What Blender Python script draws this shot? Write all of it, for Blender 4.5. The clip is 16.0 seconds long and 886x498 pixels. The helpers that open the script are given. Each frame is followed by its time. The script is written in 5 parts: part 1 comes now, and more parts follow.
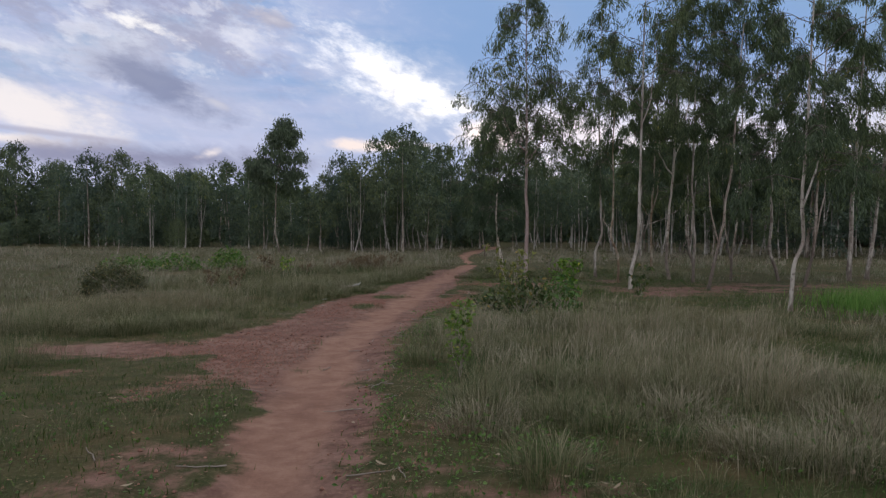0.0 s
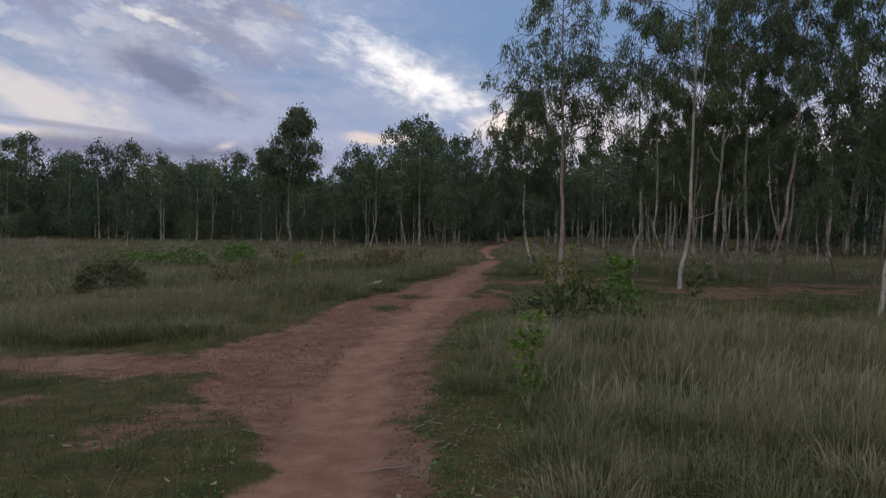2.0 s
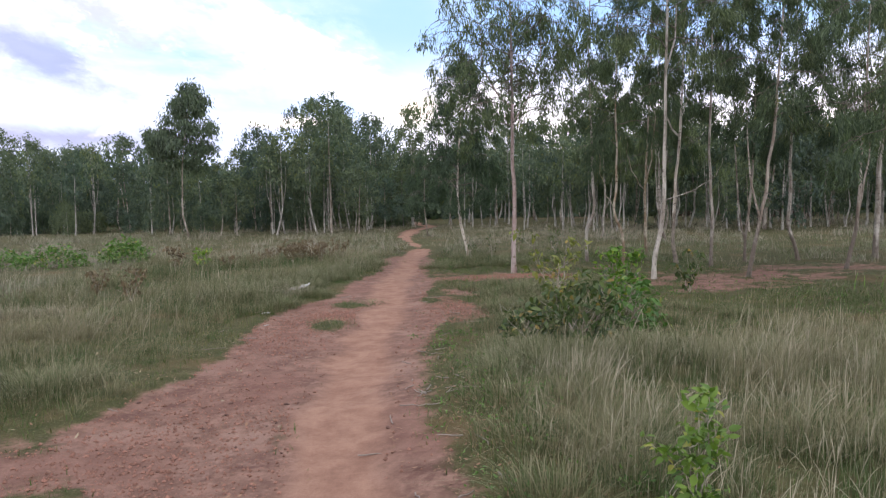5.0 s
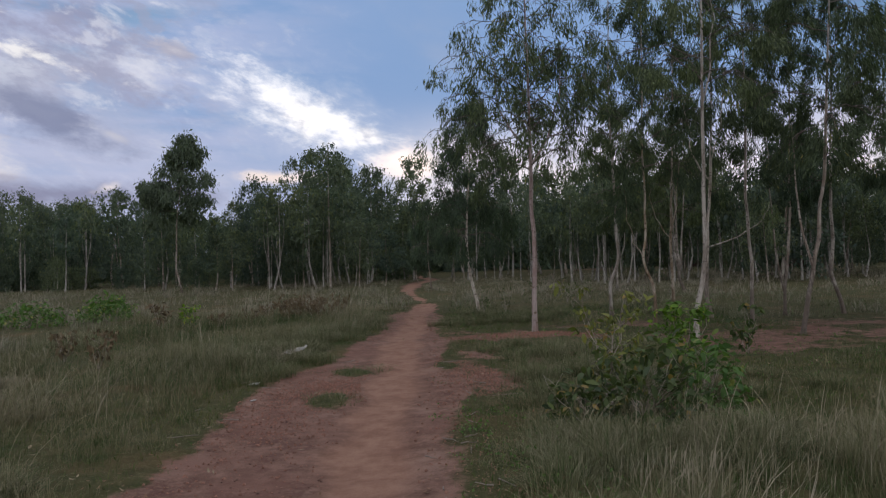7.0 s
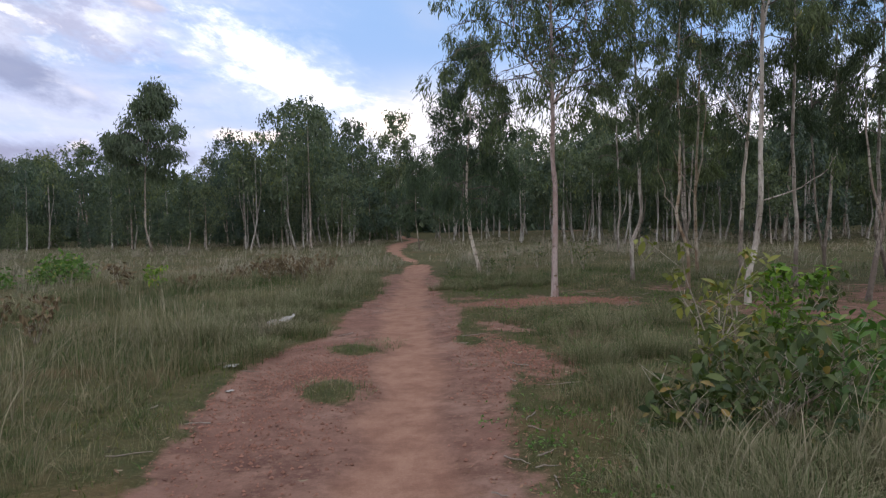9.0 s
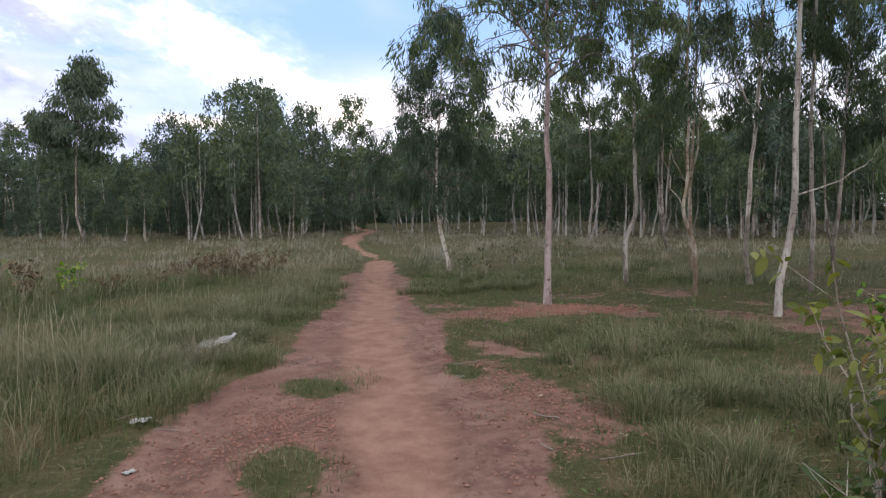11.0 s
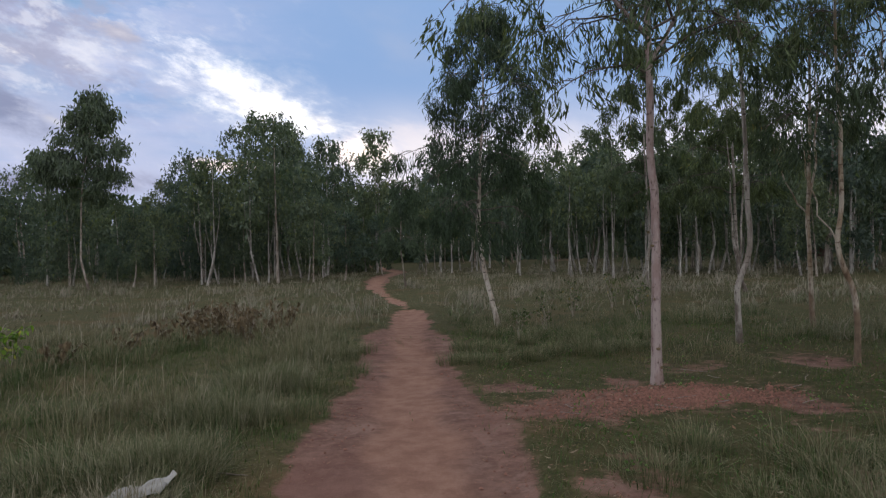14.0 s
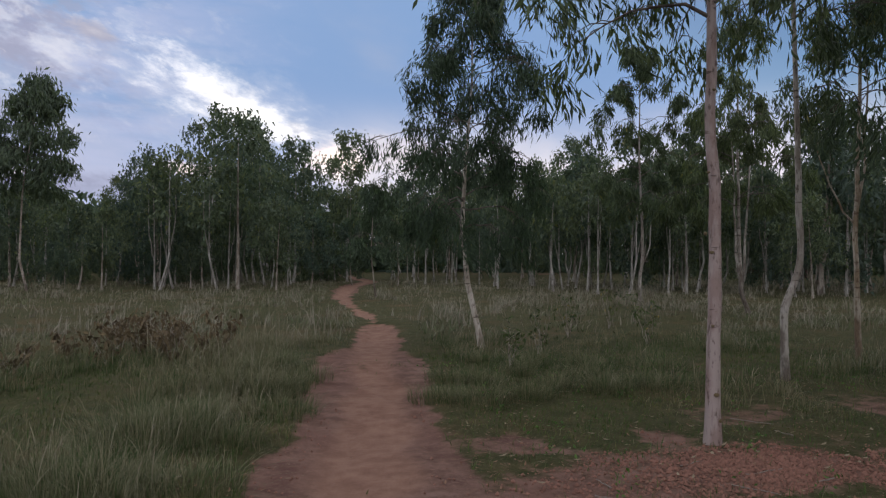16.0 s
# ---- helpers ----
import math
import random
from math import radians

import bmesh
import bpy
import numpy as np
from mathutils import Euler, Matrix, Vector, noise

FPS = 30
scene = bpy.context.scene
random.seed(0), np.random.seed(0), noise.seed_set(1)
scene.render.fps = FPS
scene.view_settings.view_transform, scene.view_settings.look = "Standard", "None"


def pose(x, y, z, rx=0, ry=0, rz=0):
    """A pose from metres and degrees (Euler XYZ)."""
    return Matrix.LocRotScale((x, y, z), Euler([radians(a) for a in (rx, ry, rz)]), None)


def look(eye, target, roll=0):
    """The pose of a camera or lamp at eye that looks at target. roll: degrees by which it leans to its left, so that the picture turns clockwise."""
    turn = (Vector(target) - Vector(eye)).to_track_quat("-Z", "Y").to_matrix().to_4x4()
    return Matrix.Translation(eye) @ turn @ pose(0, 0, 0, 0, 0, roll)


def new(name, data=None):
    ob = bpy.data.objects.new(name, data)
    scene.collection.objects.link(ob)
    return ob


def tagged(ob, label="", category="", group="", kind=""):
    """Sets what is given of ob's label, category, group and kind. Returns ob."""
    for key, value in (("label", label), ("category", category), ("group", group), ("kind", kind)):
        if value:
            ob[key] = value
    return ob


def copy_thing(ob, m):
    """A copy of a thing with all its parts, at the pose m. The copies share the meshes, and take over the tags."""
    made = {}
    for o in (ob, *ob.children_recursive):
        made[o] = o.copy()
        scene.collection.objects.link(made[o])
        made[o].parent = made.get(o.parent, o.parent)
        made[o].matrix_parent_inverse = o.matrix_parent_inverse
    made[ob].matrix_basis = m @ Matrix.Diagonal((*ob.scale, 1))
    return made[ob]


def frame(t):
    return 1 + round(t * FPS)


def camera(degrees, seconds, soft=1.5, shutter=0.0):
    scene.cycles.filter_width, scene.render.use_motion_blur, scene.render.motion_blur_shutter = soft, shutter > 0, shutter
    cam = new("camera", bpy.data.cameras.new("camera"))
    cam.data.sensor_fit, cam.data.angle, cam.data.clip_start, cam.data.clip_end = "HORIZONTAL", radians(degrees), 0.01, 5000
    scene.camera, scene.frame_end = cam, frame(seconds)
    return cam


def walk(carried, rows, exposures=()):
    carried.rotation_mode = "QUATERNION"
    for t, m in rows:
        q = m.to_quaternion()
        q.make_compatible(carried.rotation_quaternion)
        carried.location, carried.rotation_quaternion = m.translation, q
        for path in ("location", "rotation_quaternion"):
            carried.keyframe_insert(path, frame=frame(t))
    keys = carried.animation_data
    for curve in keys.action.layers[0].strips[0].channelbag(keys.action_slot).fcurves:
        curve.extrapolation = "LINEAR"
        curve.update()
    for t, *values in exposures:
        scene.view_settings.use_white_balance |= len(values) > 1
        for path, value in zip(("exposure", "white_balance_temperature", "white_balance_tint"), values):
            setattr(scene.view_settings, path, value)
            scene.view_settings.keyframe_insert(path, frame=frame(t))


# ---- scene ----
cam = camera(66.3, 16.0, soft=1.3)
PATH = [
    (0, (0.037, -0.012, 1.415), (0.045, 1.987, 1.36), 0.1),
    (0.5, (-0.081, 0.544, 1.398), (-0.162, 2.54, 1.501), 0.4),
    (1, (-0.197, 1.005, 1.391), (-0.289, 3.002, 1.452), 0.9),
    (1.5, (-0.299, 1.258, 1.434), (-0.295, 3.258, 1.462), 0.0),
    (2, (-0.387, 1.754, 1.381), (-0.415, 3.752, 1.308), 0.4),
    (2.5, (-0.524, 2.133, 1.389), (-0.453, 4.129, 1.285), 0.1),
    (3, (-0.664, 2.618, 1.412), (-0.609, 4.616, 1.35), -0.1),
    (3.5, (-0.83, 3.18, 1.401), (-0.764, 5.176, 1.306), 0.5),
    (4, (-0.95, 3.65, 1.408), (-0.835, 5.636, 1.199), -0.7),
    (4.5, (-1.098, 4.136, 1.453), (-0.929, 6.124, 1.301), 0.8),
    (5, (-1.213, 4.65, 1.488), (-0.957, 6.63, 1.362), -1.1),
    (5.2, (-1.225, 4.84, 1.517), (-0.976, 6.823, 1.446), -0.9),
    (7.3, (-1.345, 6.668, 1.423), (-1.074, 8.649, 1.453), -1.8),
    (7.5, (-1.387, 6.895, 1.412), (-1.116, 8.876, 1.381), -2.2),
    (8, (-1.427, 7.4, 1.392), (-1.223, 9.387, 1.286), 0.3),
    (8.5, (-1.541, 7.944, 1.352), (-1.267, 9.923, 1.271), -0.3),
    (9, (-1.607, 8.495, 1.318), (-1.28, 10.467, 1.233), -1.2),
    (9.2, (-1.613, 8.674, 1.326), (-1.278, 10.644, 1.231), -0.0),
    (11.3, (-1.623, 10.952, 1.394), (-1.155, 12.893, 1.277), -0.7),
    (11.5, (-1.588, 11.179, 1.406), (-1.177, 13.133, 1.292), -0.4),
    (12, (-1.529, 11.721, 1.386), (-1.076, 13.669, 1.37), -0.5),
    (12.5, (-1.472, 12.268, 1.38), (-0.986, 14.208, 1.385), -1.1),
    (13, (-1.426, 12.799, 1.413), (-1.012, 14.755, 1.366), 0.6),
    (13.5, (-1.347, 13.345, 1.421), (-0.862, 15.285, 1.378), -0.9),
    (14, (-1.264, 13.954, 1.423), (-0.869, 15.914, 1.42), -1.5),
    (14.5, (-1.177, 14.543, 1.369), (-0.697, 16.484, 1.392), -1.6),
    (15, (-1.047, 15.119, 1.327), (-0.607, 17.069, 1.372), 0.9),
    (15.5, (-0.978, 15.671, 1.321), (-0.596, 17.632, 1.403), 1.3),
    (16, (-0.876, 16.179, 1.32), (-0.403, 18.121, 1.35), 0.2),
]
EXPOSURES = [(0.0, 0.0), (0.5, -0.17), (1.0, -0.25), (2.0, -0.38), (2.6, -0.1), (3.0, 0.05), (3.6, 0.25), (4.0, 0.72), (4.5, 0.72), (4.8, 1.0), (5.0, 1.1), (5.4, 1.0), (7.3, -0.2), (7.8, -0.1), (8.3, 0.35), (9.2, 0.5), (11.3, 0.85), (11.7, 0.75), (12.1, 0.4), (12.5, 0.2), (13.4, 0.17), (14.0, 0.08), (15.0, 0.0), (16.0, -0.06)]
walk(cam, [(t, look(eye, target, roll)) for t, eye, target, roll in PATH], EXPOSURES)


# ---------------------------------------------------------------- node helper
class Nodes:
    """Short hand for wiring a node tree."""

    def __init__(self, tree):
        self.tree = tree
        tree.nodes.clear()

    def add(self, kind, **values):
        n = self.tree.nodes.new(kind)
        for k, v in values.items():
            setattr(n, k, v)
        return n

    def put(self, socket, v):
        if isinstance(v, bpy.types.NodeSocket):
            self.tree.links.new(v, socket)
        elif isinstance(v, (tuple, list)) and len(v) == 3 and len(socket.default_value) == 4:
            socket.default_value = (*v, 1)
        else:
            socket.default_value = v

    def math(self, op, a, b=0.0, c=0.0, clamp=False):
        n = self.add("ShaderNodeMath", operation=op, use_clamp=clamp)
        for i, v in enumerate((a, b, c)):
            self.put(n.inputs[i], v)
        return n.outputs[0]

    def mix(self, f, a, b, blend="MIX"):
        n = self.add("ShaderNodeMix", data_type="RGBA", blend_type=blend)
        self.put(n.inputs[0], f), self.put(n.inputs[6], a), self.put(n.inputs[7], b)
        return n.outputs[2]

    def noise(self, vector, scale, detail=4.0, rough=0.55, distortion=0.0):
        n = self.add("ShaderNodeTexNoise")
        if vector is not None:
            self.put(n.inputs["Vector"], vector)
        self.put(n.inputs["Scale"], scale), self.put(n.inputs["Detail"], detail), self.put(n.inputs["Roughness"], rough)
        self.put(n.inputs["Distortion"], distortion)
        return n.outputs["Fac"]

    def steps(self, v, lo, hi, a=0.0, b=1.0):
        n = self.add("ShaderNodeMapRange", interpolation_type="SMOOTHSTEP")
        for i, x in enumerate((v, lo, hi, a, b)):
            self.put(n.inputs[i], x)
        return n.outputs[0]

    def bump(self, height, strength, distance):
        n = self.add("ShaderNodeBump")
        self.put(n.inputs["Height"], height), self.put(n.inputs["Strength"], strength), self.put(n.inputs["Distance"], distance)
        return n.outputs[0]

    def attr(self, name):
        return self.add("ShaderNodeAttribute", attribute_name=name).outputs["Fac"]

    def where(self, kind="Object"):
        return self.add("ShaderNodeTexCoord").outputs[kind]


# ---------------------------------------------------------------- sky and sun
SUN_AZ, SUN_EL = 5.0, 9.0        # degrees to the right of ahead, and above the horizon
world = bpy.data.worlds.new("evening_sky")
scene.world = world
world.use_nodes = True
W = Nodes(world.node_tree)
way = W.where("Generated")
sep = W.add("ShaderNodeSeparateXYZ")
W.put(sep.inputs[0], way)
AZ = W.math("ARCTAN2", sep.outputs[0], sep.outputs[1])
EL = W.math("ARCSINE", sep.outputs[2])
sky = W.add("ShaderNodeTexSky", sky_type="NISHITA", sun_disc=False, sun_elevation=radians(SUN_EL), sun_rotation=radians(SUN_AZ))
sky.air_density, sky.dust_density, sky.ozone_density = 1.0, 0.6, 2.0
base = W.mix(1.0, sky.outputs[0], (0.085, 0.098, 0.125), "MULTIPLY")
base = W.mix(1.0, base, (0.265, 0.41, 0.69), "DARKEN")
# cloud coordinates: flattened towards the horizon as a high layer is
flat = W.add("ShaderNodeCombineXYZ")
DRIFT = radians(-14)
W.put(flat.inputs[0], W.math("ADD", W.math("MULTIPLY", AZ, 0.85 * math.cos(DRIFT)), W.math("MULTIPLY", EL, 0.85 * math.sin(DRIFT))))
W.put(flat.inputs[1], W.math("ADD", W.math("MULTIPLY", AZ, -1.75 * math.sin(DRIFT)), W.math("MULTIPLY", EL, 1.75 * math.cos(DRIFT))))
rag = W.noise(flat.outputs[0], 7.0, 9.0, 0.64, 0.25)
fine = W.noise(flat.outputs[0], 26.0, 9.0, 0.64, 0.3)
soft = W.noise(flat.outputs[0], 2.6, 5.0, 0.5)
streak = W.add("ShaderNodeCombineXYZ")
W.put(streak.inputs[0], W.math("MULTIPLY", AZ, 1.2)), W.put(streak.inputs[1], W.math("MULTIPLY", EL, 5.5))
bands = W.noise(streak.outputs[0], 4.0, 8.0, 0.58)


def cloud(az, el, a, b, turn, ragged=1.0, lo=0.15, hi=1.0):
    """A cloud of half lengths a, b degrees round a direction, with an uneven edge."""
    du, dv = W.math("SUBTRACT", AZ, radians(az)), W.math("SUBTRACT", EL, radians(el))
    c, s = math.cos(radians(turn)), math.sin(radians(turn))
    p = W.math("ADD", W.math("MULTIPLY", du, c / radians(a)), W.math("MULTIPLY", dv, s / radians(a)))
    q = W.math("ADD", W.math("MULTIPLY", du, -s / radians(b)), W.math("MULTIPLY", dv, c / radians(b)))
    d = W.math("SQRT", W.math("ADD", W.math("MULTIPLY", p, p), W.math("MULTIPLY", q, q)))
    d = W.math("ADD", d, W.math("MULTIPLY", W.math("SUBTRACT", rag, 0.5), 2.4 * ragged))
    d = W.math("ADD", d, W.math("MULTIPLY", W.math("SUBTRACT", fine, 0.5), 1.0 * ragged))
    return W.steps(d, hi, lo)


# thin mauve veil on the left half of the sky, denser low down
veil = W.math("MULTIPLY", W.steps(AZ, radians(6), radians(-20)), W.steps(bands, 0.30, 0.62), clamp=True)
col = W.mix(W.math("MULTIPLY", veil, 0.85), base, (0.55, 0.59, 0.82))
col = W.mix(W.math("MULTIPLY", W.steps(fine, 0.5, 0.72), W.math("MULTIPLY", veil, 0.55)), col, (0.80, 0.80, 0.88))
col = W.mix(W.math("MULTIPLY", W.steps(rag, 0.52, 0.72), W.math("MULTIPLY", veil, 0.5)), col, (0.30, 0.33, 0.46))
haze = W.steps(EL, radians(16), radians(1))
col = W.mix(W.math("MULTIPLY", haze, 0.75), col, (0.61, 0.63, 0.81))
col = W.mix(W.math("MULTIPLY", W.steps(soft, 0.52, 0.75), 0.5), col, (0.50, 0.53, 0.66))
col = W.mix(W.math("MULTIPLY", cloud(-33, 9.2, 15, 2.2, -14, 0.9), 0.85), col, (1.0, 0.92, 0.90))
col = W.mix(cloud(-35, 6.6, 10, 0.6, -3, 1.0), col, (1.02, 0.93, 0.90))
col = W.mix(W.math("MULTIPLY", cloud(-24, 14, 14, 3.0, 10, 1.2), 0.7), col, (0.74, 0.74, 0.84))

# grey lumpy bank above it, with bright fringes, and the long dark streak under the bank
lumps = W.math("MULTIPLY", cloud(-26, 17.6, 20, 6.5, -16, 0.8, 0.3, 1.0), W.steps(W.noise(flat.outputs[0], 13.0, 7.0, 0.6), 0.40, 0.58, 0.0, 1.0))
col = W.mix(W.math("MULTIPLY", lumps, 0.85), col, (0.36, 0.37, 0.53))
# ripples of small cloudlets, lit on one side
ripple = W.noise(flat.outputs[0], 19.0, 6.0, 0.58, 0.25)
field = W.math("MULTIPLY", W.steps(AZ, radians(-8), radians(-16)), W.steps(EL, radians(9), radians(13)))
col = W.mix(W.math("MULTIPLY", W.steps(ripple, 0.53, 0.66), W.math("MULTIPLY", field, 0.5)), col, (0.84, 0.85, 0.95))
col = W.mix(W.math("MULTIPLY", W.steps(ripple, 0.47, 0.36), W.math("MULTIPLY", field, 0.55)), col, (0.39, 0.41, 0.56))
col = W.mix(W.math("MULTIPLY", cloud(-23.0, 15.2, 4.6, 0.7, -14, 2.2), 0.85), col, (1.05, 1.02, 1.02))
col = W.mix(W.math("MULTIPLY", cloud(-33.5, 13.0, 5.0, 0.5, -6, 2.0), 0.5), col, (0.88, 0.88, 0.96))
col = W.mix(W.math("MULTIPLY", cloud(-22.6, 11.4, 8.0, 2.0, -23, 1.35, -0.1, 1.15), 0.88), col, (0.25, 0.28, 0.43))
col = W.mix(W.math("MULTIPLY", cloud(-18.2, 10.0, 1.6, 0.5, -20, 1.2), 0.8), col, (0.62, 0.62, 0.72))
col = W.mix(W.math("MULTIPLY", cloud(-22, 5.6, 19, 1.7, 0, 0.8), 0.85), col, (0.27, 0.27, 0.40))
col = W.mix(W.math("MULTIPLY", cloud(-18.6, 6.1, 2.2, 0.6, 16, 1.5), 0.75), col, (0.98, 0.88, 0.88))
col = W.mix(W.math("MULTIPLY", cloud(-29.5, 7.0, 9.0, 0.3, -4, 0.8), 0.6), col, (0.42, 0.41, 0.54))
col = W.mix(cloud(-5.5, 7.0, 7.5, 0.75, 0, 1.0), col, (1.0, 0.86, 0.82))
col = W.mix(W.math("MULTIPLY", cloud(-3.5, 12.2, 13.0, 4.2, -24, 1.1, -0.2, 1.1), 0.55), col, (0.80, 0.82, 0.92))
glare = W.mix(W.steps(W.noise(flat.outputs[0], 17.0, 7.0, 0.62), 0.33, 0.52), (0.78, 0.78, 0.86), (1.5, 1.44, 1.42))
col = W.mix(cloud(-4.0, 12.3, 12.0, 2.8, -27, 1.2, -0.1, 1.0), col, glare)
col = W.mix(W.math("MULTIPLY", cloud(-13.2, 16.4, 2.6, 0.9, -20, 1.4), 0.75), col, (0.46, 0.45, 0.56))
col = W.mix(cloud(4.5, 8.0, 4.5, 2.2, 0, 0.7, 0.0, 1.0), col, (1.6, 1.35, 1.2))
col = W.mix(W.math("MULTIPLY", cloud(11, 8.5, 7, 2.2, -15, 0.8), 0.7), col, (0.9, 0.82, 0.86))
# pale pink light low behind the trees
low_glow = W.math("MULTIPLY", W.steps(EL, radians(14), radians(5)), W.steps(AZ, radians(0), radians(9)))
col = W.mix(W.math("MULTIPLY", low_glow, W.steps(rag, 0.3, 0.6, 0.45, 0.95)), col, (1.02, 0.94, 0.96))
# unseen broken cloud deck overhead and behind, added bright to light the ground
deck = W.math("MULTIPLY", W.steps(EL, radians(24), radians(46)), W.steps(bands, 0.2, 0.6, 0.6, 1.0))
col = W.mix(deck, col, (1.20, 1.24, 1.38))
east = W.math("MULTIPLY", W.steps(sep.outputs[1], 0.25, -0.35), W.steps(bands, 0.2, 0.6, 0.7, 1.0))
col = W.mix(east, col, (1.16, 1.19, 1.32))
bg = W.add("ShaderNodeBackground")
W.put(bg.inputs[0], col), W.put(bg.inputs[1], 1.0)
W.put(W.add("ShaderNodeOutputWorld").inputs[0], bg.outputs[0])

sun = new("sun", bpy.data.lights.new("sun", "SUN"))
sun.data.energy, sun.data.angle, sun.data.color = 0.5, radians(12), (1.0, 0.85, 0.68)
sun.matrix_world = look((math.sin(radians(SUN_AZ)) * 50, 50, 50 * math.tan(radians(SUN_EL))), (0, 0, 0))


# ---------------------------------------------------------------- materials
def material(name):
    m = bpy.data.materials.new(name)
    m.use_nodes = True
    return m, Nodes(m.node_tree)


def finish(n, colour, rough, normal=None, spec=0.3, glow=None, amount=0.0):
    """Principled surface; glow: the colour that shines through a thin leaf, by amount."""
    p = n.add("ShaderNodeBsdfPrincipled")
    n.put(p.inputs["Base Color"], colour), n.put(p.inputs["Roughness"], rough), n.put(p.inputs["Specular IOR Level"], spec)
    if normal is not None:
        n.put(p.inputs["Normal"], normal)
    last = p.outputs[0]
    if glow is not None:
        t, m = n.add("ShaderNodeBsdfTranslucent"), n.add("ShaderNodeMixShader")
        n.put(t.inputs[0], glow), n.put(m.inputs[0], amount)
        n.put(m.inputs[1], last), n.put(m.inputs[2], t.outputs[0])
        last = m.outputs[0]
    n.put(n.add("ShaderNodeOutputMaterial").inputs[0], last)


def soil_material():
    """Red lateritic earth: trodden track, rough margin and the turf floor, blended by the masks of the sheet."""
    m, n = material("red_earth")
    at = n.where()
    big, mid, grain = n.noise(at, 0.7, 5.0), n.noise(at, 4.5, 6.0, 0.65), n.noise(at, 60.0, 5.0, 0.7)
    rough_soil = n.mix(n.steps(mid, 0.32, 0.68), (0.104, 0.057, 0.043), (0.196, 0.115, 0.087))
    patch = n.noise(at, 2.2, 6.0, 0.7)
    rough_soil = n.mix(n.steps(patch, 0.50, 0.62, 0.0, 0.85), rough_soil, (0.090, 0.046, 0.036))
    rough_soil = n.mix(n.steps(n.noise(at, 15.0, 5.0, 0.7), 0.52, 0.7, 0.0, 0.5), rough_soil, (0.25, 0.152, 0.115))
    rough_soil = n.mix(n.steps(n.noise(at, 1.1, 5.0, 0.7), 0.54, 0.62, 0.0, 0.7), rough_soil, (0.225, 0.142, 0.110))
    rough_soil = n.mix(n.math("MULTIPLY", n.steps(big, 0.45, 0.7), 0.6), rough_soil, (0.152, 0.078, 0.060))
    track = n.mix(n.steps(mid, 0.3, 0.7), (0.178, 0.095, 0.067), (0.250, 0.145, 0.103))
    track = n.mix(n.steps(n.noise(at, 1.3, 5.0, 0.65), 0.54, 0.66, 0.0, 0.5), track, (0.142, 0.073, 0.052))
    bare = n.mix(n.attr("track"), rough_soil, track)
    turf = n.mix(n.steps(mid, 0.3, 0.7), (0.030, 0.038, 0.012), (0.072, 0.061, 0.027))
    turf = n.mix(n.math("MULTIPLY", n.steps(big, 0.5, 0.72), 0.32), turf, (0.15, 0.078, 0.045))
    mott = n.noise(at, 26.0, 5.0, 0.75)
    turf = n.mix(n.steps(mott, 0.5, 0.68, 0.0, 0.65), turf, (0.130, 0.104, 0.056))
    turf = n.mix(n.steps(n.noise(at, 9.0, 5.0, 0.7), 0.55, 0.68, 0.0, 0.7), turf, (0.022, 0.024, 0.011))
    edge = n.math("ADD", n.attr("bare"), n.math("MULTIPLY", n.math("SUBTRACT", mid, 0.5), 0.9))
    col = n.mix(n.steps(edge, 0.3, 0.62), turf, bare)
    col = n.mix(n.steps(grain, 0.3, 0.7, 0.0, 0.35), col, n.mix(1.0, col, (0.55, 0.52, 0.5), "MULTIPLY"))
    h = n.math("ADD", n.math("MULTIPLY", mid, 0.6), n.math("MULTIPLY", grain, 0.25))
    finish(n, col, 0.95, n.bump(h, 0.8, 0.05), 0.1)
    return m


def grass_material(name, green, dry, tip):
    m, n = material(name)
    tone = n.attr("tone")
    high = n.attr("high")
    var = n.noise(n.where(), 0.5, 3.0)
    col = n.mix(tone, green, dry)
    col = n.mix(n.math("MULTIPLY", n.math("MULTIPLY", high, high), n.math("MULTIPLY", tone, 0.75)), col, tip)
    col = n.mix(n.steps(var, 0.35, 0.7, 0.0, 0.3), col, n.mix(1.0, col, (0.75, 0.7, 0.6), "MULTIPLY"))
    finish(n, col, 0.7, None, 0.2, col, 0.16)
    return m


def leaf_material(name, dark, light, odd, shine=0.55):
    m, n = material(name)
    tone = n.attr("tone")
    col = n.mix(tone, dark, light)
    col = n.mix(n.steps(tone, 0.93, 0.97), col, odd)
    own = n.add("ShaderNodeObjectInfo").outputs["Random"]
    col = n.mix(1.0, col, n.mix(own, (0.72, 0.80, 0.88), (1.30, 1.22, 1.02)), "MULTIPLY")
    finish(n, col, shine, None, 0.22, n.mix(1.0, col, (1.3, 1.5, 0.6), "MULTIPLY"), 0.28)
    return m


